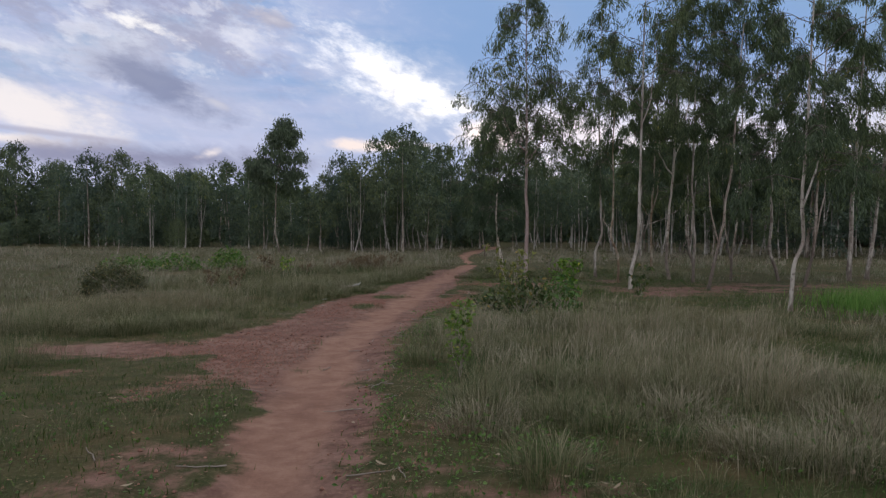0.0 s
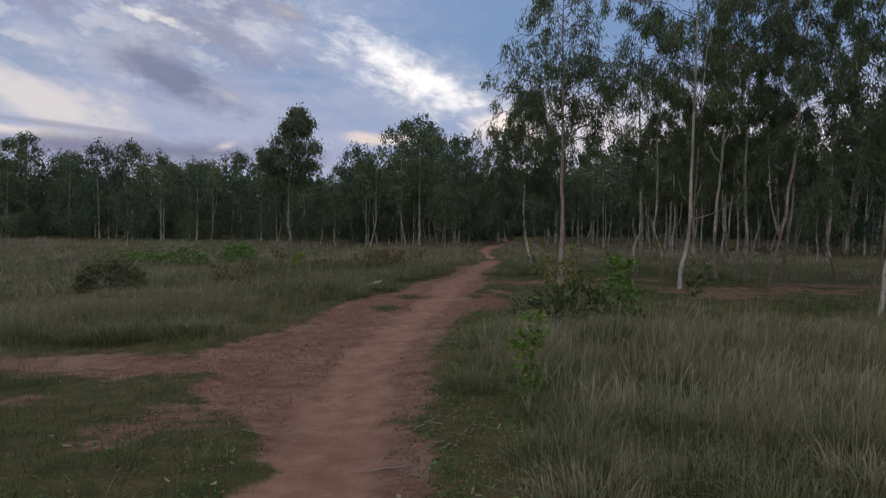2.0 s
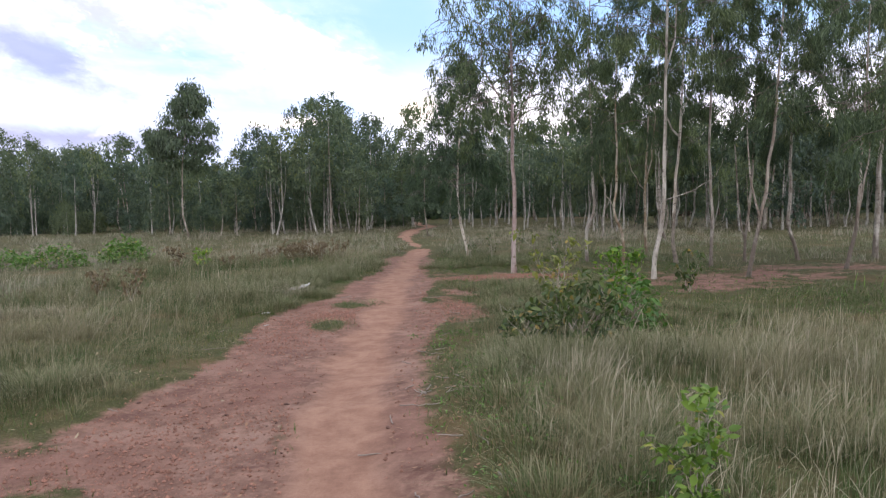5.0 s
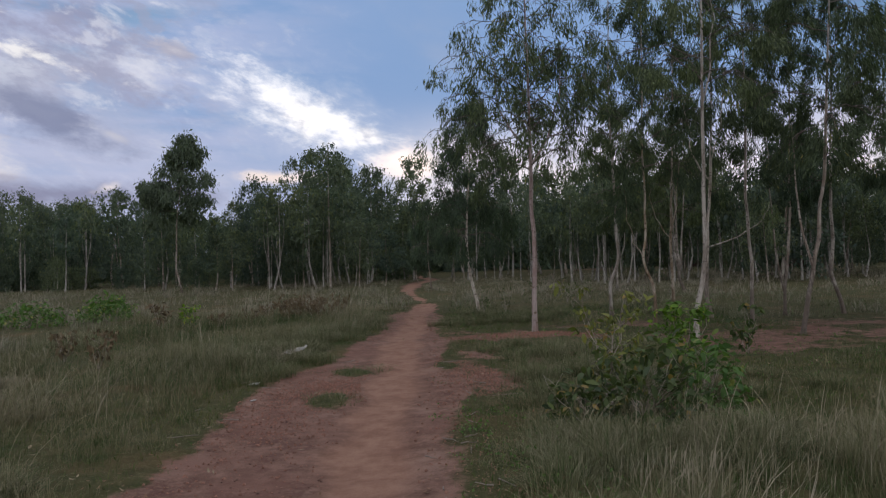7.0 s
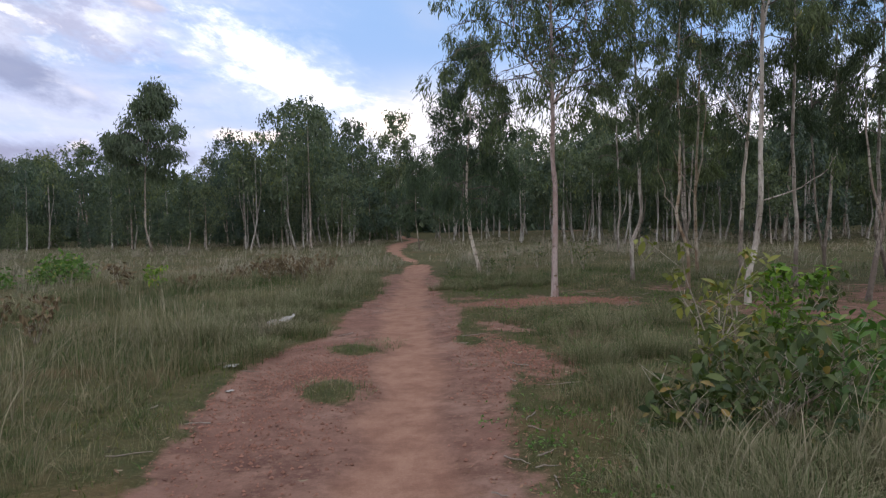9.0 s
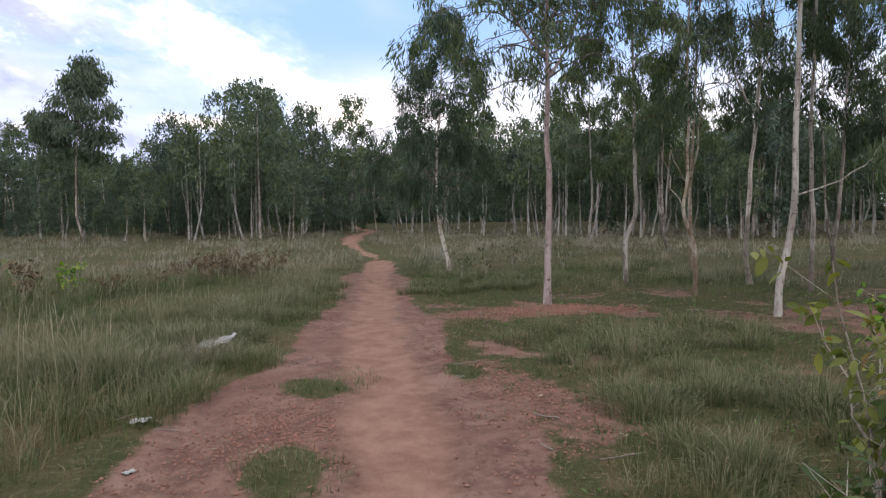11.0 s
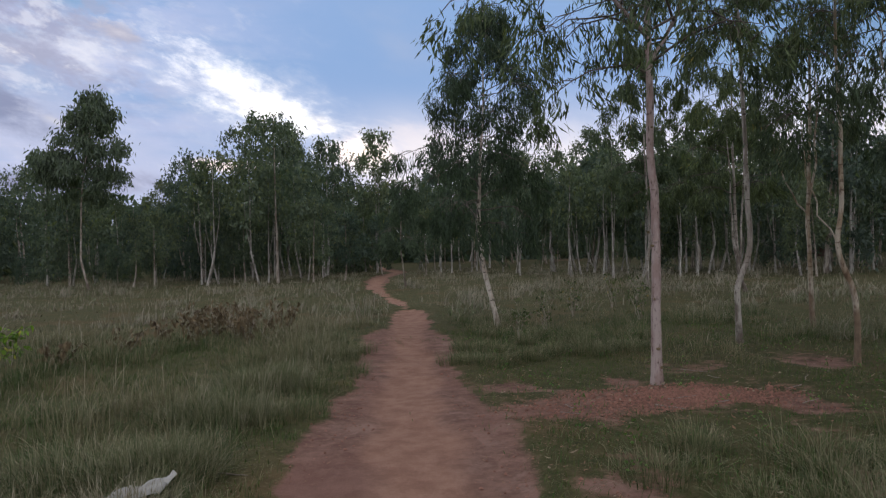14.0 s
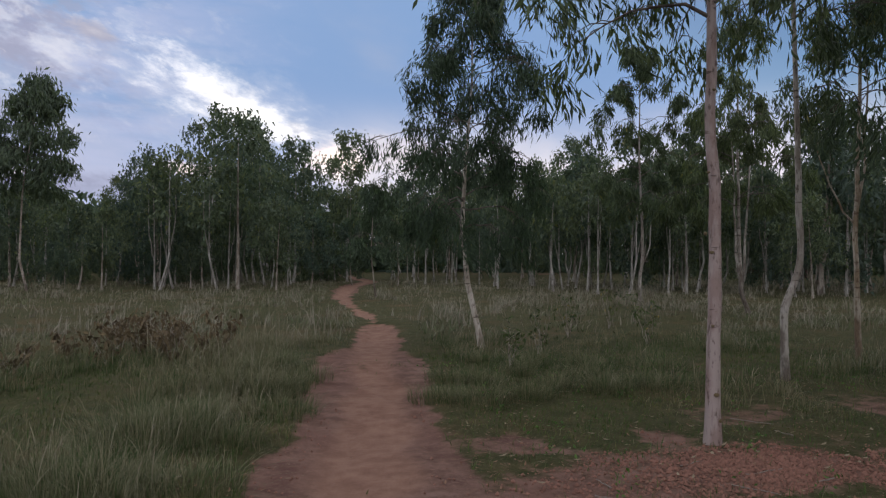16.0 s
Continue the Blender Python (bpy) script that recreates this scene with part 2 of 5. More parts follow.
def bark_material(name, pale, mid, dark):
    m, n = material(name)
    at = n.add("ShaderNodeMapping")
    n.put(at.inputs[0], n.where()), n.put(at.inputs["Scale"], (1, 1, 0.35))
    a, b, c = n.noise(at.outputs[0], 5.0, 5.0, 0.6), n.noise(at.outputs[0], 22.0, 5.0, 0.65), n.noise(at.outputs[0], 90.0, 4.0, 0.6)
    col = n.mix(n.steps(a, 0.44, 0.58), pale, mid)
    long = n.add("ShaderNodeMapping")
    n.put(long.inputs[0], n.where()), n.put(long.inputs["Scale"], (1, 1, 0.12))
    col = n.mix(n.steps(n.noise(long.outputs[0], 16.0, 4.0, 0.6), 0.52, 0.66, 0.0, 0.6), col, tuple(0.5 * m + 0.5 * d for m, d in zip(mid, dark)))
    col = n.mix(n.steps(b, 0.54, 0.66, 0.0, 0.85), col, dark)
    band = n.add("ShaderNodeMapping")
    n.put(band.inputs[0], n.where()), n.put(band.inputs["Scale"], (1, 1, 4.0))
    col = n.mix(n.steps(n.noise(band.outputs[0], 4.0, 3.0, 0.5), 0.62, 0.68, 0.0, 0.8), col, dark)
    # old dark bark clings to the foot and ends in a ragged edge
    climb = n.math("ADD", n.attr("low"), n.math("MULTIPLY", n.math("SUBTRACT", a, 0.5), 1.1))
    old = n.mix(n.steps(b, 0.35, 0.65), tuple(0.8 * d for d in dark), tuple(0.45 * m + 0.6 * d for m, d in zip(mid, dark)))
    col = n.mix(n.steps(climb, 0.26, 0.46, 0.0, 0.9), col, old)
    h = n.math("ADD", b, n.math("MULTIPLY", c, 0.5))
    finish(n, col, 0.75, n.bump(h, 0.5, 0.02), 0.25)
    return m


def plain_material(name, one, two, scale, rough=0.85):
    m, n = material(name)
    at = n.where()
    f, g = n.noise(at, scale, 5.0, 0.6), n.add("ShaderNodeObjectInfo").outputs["Random"]
    t = n.add("ShaderNodeNewGeometry").outputs["Random Per Island"]
    v = n.math("ADD", n.math("MULTIPLY", f, 0.6), n.math("MULTIPLY", t, 0.5))
    finish(n, n.mix(v, one, two), rough, n.bump(f, 0.5, 0.01), 0.2)
    return m


SOIL = soil_material()
GRASS = grass_material("dry_meadow_grass", (0.037, 0.066, 0.015), (0.160, 0.142, 0.078), (0.345, 0.30, 0.21))
# paler, greyer far grass: distance haze and pinkish seed heads mixed into the colour
HAZED_GRASS = grass_material("hazed_meadow_grass", (0.090, 0.110, 0.050), (0.206, 0.182, 0.136), (0.32, 0.28, 0.23))
TURF = grass_material("short_green_grass", (0.036, 0.076, 0.013), (0.135, 0.112, 0.038), (0.24, 0.185, 0.08))
LUSH = grass_material("lush_grass", (0.07, 0.165, 0.025), (0.14, 0.22, 0.05), (0.2, 0.26, 0.08))
SEED = grass_material("seeding_grass_heads", (0.12, 0.11, 0.062), (0.22, 0.19, 0.125), (0.44, 0.38, 0.30))
LEAF = leaf_material("eucalyptus_leaves", (0.029, 0.042, 0.027), (0.098, 0.128, 0.072), (0.22, 0.19, 0.07))
# leaves of the far wood: distance haze mixed into both colours, paler and greyer
HAZED_LEAF = leaf_material("wood_leaves", (0.046, 0.064, 0.049), (0.107, 0.134, 0.094), (0.11, 0.12, 0.055), 0.6)
HAZED_DENSE_LEAF = leaf_material("dense_wood_leaves", (0.040, 0.058, 0.051), (0.089, 0.113, 0.090), (0.10, 0.12, 0.055), 0.6)
BUSH_LEAF = leaf_material("shrub_leaves", (0.026, 0.040, 0.017), (0.070, 0.094, 0.032), (0.20, 0.14, 0.05))
YELLOW_LEAF = leaf_material("yellowing_leaves", (0.07, 0.085, 0.02), (0.19, 0.185, 0.045), (0.26, 0.15, 0.05))
FRESH_LEAF = leaf_material("fresh_green_leaves", (0.045, 0.095, 0.010), (0.13, 0.215, 0.022), (0.28, 0.28, 0.05))
SEEDLING_LEAF = leaf_material("seedling_leaves", (0.045, 0.085, 0.018), (0.105, 0.165, 0.034), (0.20, 0.20, 0.06))
MID_LEAF = leaf_material("bush_leaves", (0.035, 0.075, 0.02), (0.08, 0.145, 0.036), (0.18, 0.18, 0.06))
DARK_LEAF = leaf_material("dark_bush_leaves", (0.030, 0.036, 0.022), (0.072, 0.078, 0.046), (0.18, 0.14, 0.10))
WEED_LEAF = leaf_material("creeping_weed_leaves", (0.04, 0.085, 0.022), (0.10, 0.16, 0.05), (0.20, 0.20, 0.09))
BARK = bark_material("pale_bark", (0.355, 0.318, 0.275), (0.21, 0.177, 0.145), (0.07, 0.05, 0.037))
PINK_BARK = bark_material("pinkish_bark", (0.315, 0.25, 0.228), (0.24, 0.168, 0.148), (0.075, 0.048, 0.04))
TAN_BARK = bark_material("tan_bark", (0.35, 0.30, 0.235), (0.225, 0.165, 0.105), (0.10, 0.06, 0.036))
BROWN_BARK = bark_material("brown_bark", (0.32, 0.275, 0.23), (0.18, 0.14, 0.108), (0.055, 0.041, 0.033))
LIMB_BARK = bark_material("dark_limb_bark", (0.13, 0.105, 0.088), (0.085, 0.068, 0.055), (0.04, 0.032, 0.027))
WHITE_BARK = bark_material("white_bark", (0.54, 0.48, 0.41), (0.36, 0.30, 0.24), (0.07, 0.05, 0.038))
WOOD_BARK = bark_material("wood_edge_bark", (0.33, 0.305, 0.27), (0.18, 0.16, 0.137), (0.06, 0.048, 0.04))
STONE = plain_material("laterite_stones", (0.078, 0.037, 0.027), (0.265, 0.134, 0.096), 30.0)
DEAD_LEAF = plain_material("fallen_leaves", (0.06, 0.033, 0.02), (0.225, 0.13, 0.082), 20.0)
PALE_LEAF = plain_material("bleached_leaves", (0.11, 0.08, 0.05), (0.28, 0.225, 0.15), 20.0)
CLOD = plain_material("dark_earth_lumps", (0.045, 0.028, 0.022), (0.13, 0.07, 0.055), 40.0, 0.95)
DEAD_TWIG = plain_material("dry_twigs", (0.08, 0.06, 0.05), (0.26, 0.22, 0.19), 20.0)
DEAD_WEED = plain_material("dead_weed_leaves", (0.05, 0.034, 0.02), (0.15, 0.11, 0.058), 20.0)


# ---------------------------------------------------------------- the lie of the land
def lattice(x, y, scale, seed):
    """Smooth value noise from 0 to 1."""
    x, y = np.asarray(x, float) / scale, np.asarray(y, float) / scale
    i, j = np.floor(x).astype(np.int64), np.floor(y).astype(np.int64)
    fx, fy = x - i, y - j
    fx, fy = fx * fx * (3 - 2 * fx), fy * fy * (3 - 2 * fy)

    def h(a, b):
        n = (a * 374761393 + b * 668265263 + seed * 974711) & 0xFFFFFFFF
        n = ((n ^ (n >> 13)) * 1274126177) & 0xFFFFFFFF
        return ((n ^ (n >> 16)) & 0xFFFF) / 65535.0

    return (h(i, j) * (1 - fx) + h(i + 1, j) * fx) * (1 - fy) + (h(i, j + 1) * (1 - fx) + h(i + 1, j + 1) * fx) * fy


# how far to the left and right the bare earth of the track reaches, along the way
WAY_Y = [-6, 0, 4.2, 5.8, 6.8, 8.2, 10.4, 11.6, 13.7, 15, 16.2, 17.7, 19.3, 20.6, 22.6, 24.4, 26.2, 29.5, 31.5, 33.5, 36, 39, 44, 50, 55, 62]
WAY_L = [-1.2, -1.4, -1.5, -1.55, -1.85, -2.75, -3.6, -3.1, -2.8, -2.7, -2.48, -1.9, -1.65, -1.25, -0.82, -0.45, -0.3, 0.6, 1.08, 1.27, 1.3, 1.25, 1.2, 1.8, 2.5, 4.6]
WAY_R = [-0.1, -0.3, -0.45, -0.55, -0.55, -0.6, -0.65, -0.55, -0.25, 0.1, 0.25, 0.2, 0.35, 0.55, 0.72, 1.0, 1.22, 1.5, 1.62, 1.68, 1.68, 1.68, 2.1, 3.0, 3.8, 5.8]
TRACK_X = [-0.7, -0.9, -1.05, -1.2, -1.28, -1.35, -1.38, -1.25, -1.05, -0.85, -0.72, -0.6, -0.5, -0.25, 0.02, 0.28, 0.5, 1.05, 1.35, 1.47, 1.49, 1.46, 1.65, 2.4, 3.15, 5.2]
# further bare patches: centre, half sizes
PATCHES = [(-4.4, 9.4, 2.1, 1.0, 1.0), (-7.0, 9.2, 2.6, 0.7, 0.6), (-3.0, 7.9, 1.5, 0.9, 0.5), (0.5, 4.2, 1.1, 0.7, 0.62), (2.4, 20.5, 2.4, 1.1, 0.8), (0.45, 16.0, 0.95, 2.3, 0.74), (5.9, 19.0, 2.4, 1.2, 0.75), (1.1, 20.3, 1.3, 1.1, 0.75), (10.3, 20.2, 4.2, 1.7, 0.72), (15.5, 20.8, 4.0, 1.7, 0.72), (3.6, 16.0, 1.3, 0.6, 0.6), (0.1, 5.0, 0.6, 1.8, 0.6), (30.0, 84.0, 30.0, 9.0, 0.6)]


def bareness(x, y):
    """1 on bare earth, 0 in the grass."""
    x, y = np.asarray(x, float), np.asarray(y, float)
    wob = (lattice(x, y, 0.9, 3) - 0.5) * 0.5 + (lattice(x, y, 0.3, 4) - 0.5) * 0.28
    d = np.minimum(x - np.interp(y, WAY_Y, WAY_L), np.interp(y, WAY_Y, WAY_R) - x) + wob
    soft = np.where((x > np.interp(y, WAY_Y, TRACK_X)) & (y < 14), 0.7, 0.32)
    best = np.clip(d / soft + 0.5, 0, 1)
    for px, py, a, b, most in PATCHES:
        r = 1 - np.hypot((x - px) / a, (y - py) / b) + wob * 1.5
        best = np.maximum(best, np.clip(r / 1.3 + 0.3, 0, 1) * most)
    # worn, mottled turf under the near trees
    zone = np.clip((y - 15.5) / 1.5, 0, 1) * np.clip((23.5 - y) / 1.5, 0, 1) * np.clip((x - 0.2) / 0.5, 0, 1) * np.clip((16 - x) / 3, 0, 1)
    worn = np.clip((0.6 * lattice(x, y, 1.9, 31) + 0.4 * lattice(x, y, 0.6, 32) - 0.47) / 0.14, 0, 1)
    best = np.maximum(best, 0.6 * zone * worn)
    zone = np.clip((8.6 - y) / 0.8, 0, 1) * np.clip((-1.2 - x) / 0.4, 0, 1) * np.clip((x + 5.5) / 1.2, 0, 1)
    best = np.maximum(best, 0.46 * zone * worn)
    tuft = np.maximum(0, 1 - np.hypot((x + 1.62) / 0.42, (y - 14.9) / 0.75))
    tuft = np.maximum(tuft, np.maximum(0, 1 - np.hypot((x + 1.35) / 0.4, (y - 16.9) / 0.5)))
    return np.clip(best - 1.6 * np.clip(tuft + wob, 0, 1), 0, 1)


def tread(x, y):
    """1 on the smooth line that feet and wheels keep to."""
    d = 0.38 - np.abs(np.asarray(x) - np.interp(y, WAY_Y, TRACK_X)) + (lattice(x, y, 0.7, 8) - 0.5) * 0.3
    return np.clip(d / 0.18 + 0.3, 0, 1)


def land(x, y):
    x, y = np.asarray(x, float), np.asarray(y, float)
    z = np.interp(y, [-5, 3, 12, 18, 30], [-0.12, -0.15, -0.24, -0.21, -0.21])
    near = np.exp(-np.maximum(0, np.hypot(x, y - 15) - 25) / 12)
    z = z + near * ((lattice(x, y, 2.5, 1) - 0.5) * 0.09 + (lattice(x, y, 0.7, 2) - 0.5) * 0.035)
    b = bareness(x, y)
    # a low heap of gravel before the straight tree
    z = z + 0.07 * np.exp(-((x - 2.6) / 0.75) ** 2 - ((y - 20.45) / 0.42) ** 2)
    z = z - 0.045 * b - 0.02 * tread(x, y) * b + near * (lattice(x, y, 0.25, 9) - 0.5) * 0.008 * b
    return z


def sheet(name, verts, faces, mat, attrs=(), smooth=True):
    """A mesh from arrays: verts (n, 3), faces (m, 3 or 4), point attributes (name, values)."""
    me = bpy.data.meshes.new(name)
    verts, faces = np.asarray(verts, np.float32), np.asarray(faces, np.int32)
    k = faces.shape[1]
    me.vertices.add(len(verts)), me.loops.add(faces.size), me.polygons.add(len(faces))
    me.vertices.foreach_set("co", verts.ravel())
    me.loops.foreach_set("vertex_index", faces.ravel())
    me.polygons.foreach_set("loop_start", np.arange(0, faces.size, k, dtype=np.int32))
    me.polygons.foreach_set("use_smooth", np.full(len(faces), smooth))
    for key, values in attrs:
        me.attributes.new(key, "FLOAT", "POINT").data.foreach_set("value", np.asarray(values, np.float32))
    me.materials.append(mat)
    me.update()
    return me


def build_ground():
    out = 1.22 ** np.arange(1, 34)
    xs = np.concatenate([-9 - 0.3 * (np.cumsum(out))[::-1], np.arange(-9, 10.01, 0.13), 10 + 0.3 * np.cumsum(out)])
    ys = np.concatenate([-4 - 0.3 * (np.cumsum(out))[::-1], np.arange(-4, 34.01, 0.13), np.arange(34.4, 62, 0.4), 62 + 0.5 * np.cumsum(out)])
    X, Y = np.meshgrid(xs, ys)
    V = np.stack([X, Y, land(X, Y)], -1).reshape(-1, 3)
    w = len(xs)
    i = (np.arange(len(ys) - 1)[:, None] * w + np.arange(w - 1)[None, :]).ravel()
    F = np.stack([i, i + 1, i + 1 + w, i + w], 1)
    b, t = bareness(V[:, 0], V[:, 1]), tread(V[:, 0], V[:, 1])
    onway = (b[F].mean(1) > 0.5) & (np.abs(V[F[:, 0], 1] - 28) < 34.5)
    for name, pick, label, cat in (("ground", ~onway, "flat meadow earth under dry grass, red soil showing", "ground"),
                                   ("dirt_path", onway, "trodden red earth footpath winding through the grass", "path")):
        f = F[pick]
        used, inv = np.unique(f, return_inverse=True)
        me = sheet(name, V[used], inv.reshape(f.shape), SOIL, (("bare", b[used]), ("track", t[used])))
        tagged(new(name, me), label, cat, kind="structure")


build_ground()


# ---------------------------------------------------------------- grass
def blades(name, mat, x, y, h, w, lean, tone, rng, levels=2, sink=0.02, profile=None, wind=0.3, aim=None, bend=1.8):
    """Many tapering, bending blades as one mesh."""
    n = len(x)
    a = np.where(rng.uniform(0, 1, n) < wind, rng.normal(0.25, 0.7, n), rng.uniform(0, 2 * np.pi, n) if aim is None else aim + rng.normal(0, 0.95, n))
    dx, dy = np.cos(a), np.sin(a)
    sx, sy = -np.sin(a + rng.normal(0, 0.5, n)), np.cos(a + rng.normal(0, 0.5, n))
    z0 = land(x, y) - sink
    V, high = [], []
    for k in range(levels + 1):
        f = k / levels
        out = lean * h * f ** bend
        z = z0 + sink * f + h * (f - 0.35 * lean * f * f)
        half = w * 0.5 * ((1 - f) ** 0.7 if profile is None else profile[k])
        cx, cy = x + dx * out, y + dy * out
        if k < levels:
            V += [np.stack([cx - sx * half, cy - sy * half, z], 1), np.stack([cx + sx * half, cy + sy * half, z], 1)]
            high += [np.full(n, f)] * 2
        else:
            V.append(np.stack([cx, cy, z], 1))
            high.append(np.ones(n))
    m = 2 * levels + 1
    V = np.stack(V, 1).reshape(-1, 3)
    tris = []
    for k in range(levels):
        b = 2 * k
        if k < levels - 1:
            tris += [(b, b + 1, b + 3), (b, b + 3, b + 2)]
        else:
            tris.append((b, b + 1, b + 2))
    F = (np.arange(n)[:, None, None] * m + np.array(tris)[None]).reshape(-1, 3)
    return sheet(name, V, F, mat, (("tone", np.repeat(tone, m)), ("high", np.stack(high, 1).ravel())))


def meadow(x, y):
    """Height of the grass at a place, and how dry it is (0 green, 1 straw)."""
    L, R = np.interp(y, WAY_Y, WAY_L), np.interp(y, WAY_Y, WAY_R)
    n1, n2 = lattice(x, y, 2.2, 21), lattice(x, y, 0.8, 22)
    n3 = lattice(x, y, 5.0, 23)
    right = x > 0.5 * (L + R)
    d = np.where(right, x - R, L - x)
    n4 = lattice(x, y, 0.45, 24)
    tall = 0.12 + 0.30 * np.clip(n1 * 1.5 - 0.2, 0, 1) + 0.27 * np.clip(n2 * 2.2 - 0.7, 0, 1) * (0.4 + 0.6 * n4)
    tall = tall * (0.3 + 0.7 * np.clip((lattice(x, y, 1.4, 25) - 0.28) / 0.25, 0, 1))
    # open, grazed turf among the near trees on the right, and beside the start of the way on the left
    low_r = np.clip((y - 12.4) / 1.6, 0, 1) * np.clip((23.0 - y) / 1.6, 0, 1) * np.clip((14 - x) / 3, 0, 1)
    low_r = np.maximum(low_r, np.clip((5.6 - y) / 0.9, 0, 1))
    low_l = np.clip((9.6 - y) / 1.0, 0, 1) * np.clip((x + 5.5) / 1.5, 0, 1)
    low_l = np.maximum(low_l, np.clip((13.4 - y) / 0.5, 0, 1) * np.clip((y - 11.4) / 0.4, 0, 1) * np.clip((x + 4.1) / 0.4, 0, 1))
    low = np.where(right, low_r, low_l)
    short = 0.07 + 0.20 * np.clip(n1 * 1.5 - 0.55, 0, 1) + 0.05 * n2
    h = tall * (1 - low) + short * low
    # the foot of the margin is trodden short
    edge = np.where(right, np.where(y < 13, 0.55, 0.3), np.where((y > 12.5) & (y < 17.2), 0.35, 0.12))
    h = np.where(d < edge, 0.06 + 0.05 * n2, np.where(d < edge + 0.35, np.minimum(h, 0.1 + 0.9 * (d - edge)), h))
    h = h * np.clip(1 - 0.25 * np.clip((y - 30) / 30, 0, 1), 0, 1)
    dry = np.clip(0.12 + 0.55 * n3 + 0.85 * (n2 - 0.5) + 0.3 * np.clip((y - 8) / 25, 0, 1) - np.where(right, 0.36, 0.5) * low, 0, 1)
    green = np.where(right, 0.3, 0.9) * np.clip((y - 11) / 4, 0, 1) * np.clip((34 - y) / 8, 0, 1)
    h, dry = h * (1 - np.where(right, 0.2, 0.0) * green), np.clip(dry - 0.3 * green, 0, 1)
    # beyond the near trees: green and low at first, then pinkish straw
    beyond = np.clip((y - 22.5) / 1.5, 0, 1) * np.clip((33 - y) / 5, 0, 1) * right
    h, dry = h * (1 - 0.3 * beyond), np.clip(dry - 0.6 * beyond + np.where(right, 0.2, -0.08) * np.clip((y - 32) / 8, 0, 1), 0, 1)
    dry = np.clip(dry + 0.22 * right * np.clip((13 - y) / 2, 0, 1) * (1 - low) + 0.4 * (n4 - 0.5), 0, 1)
    # green hollows among the straw beside the way, and a greyed, dead stretch on the other side
    hollow = right * np.clip((lattice(x, y, 1.5, 26) - 0.45) / 0.2, 0, 1) * np.clip((y - 6) / 1.5, 0, 1) * np.clip((12 - y) / 1, 0, 1)
    h, dry = h * (1 - 0.45 * hollow + 0.2 * right * np.clip((y - 6) / 1.5, 0, 1) * np.clip((12 - y) / 1, 0, 1)), dry - 0.7 * hollow + 0.5 * np.exp(-((x + 6.5) / 3.2) ** 2 - ((y - 13.8) / 2.8) ** 2)
    lush = np.exp(-((x - 10.0) / 2.2) ** 2 - ((y - 14.0) / 1.7) ** 2)
    return h * (1 + 0.2 * lush), np.clip(dry - 1.3 * lush, 0, 1)


def sow(rng, x0, x1, y0, y1, count, spread, per):
    """Tuft centres over a rectangle, several blades round each."""
    cx, cy = rng.uniform(x0, x1, count), rng.uniform(y0, y1, count)
    x = np.repeat(cx, per) + rng.normal(0, spread, count * per)
    y = np.repeat(cy, per) + rng.normal(0, spread, count * per)
    own = np.repeat(rng.uniform(0, 1, count), per)
    return x, y, own, np.arctan2(y - np.repeat(cy, per), x - np.repeat(cx, per))


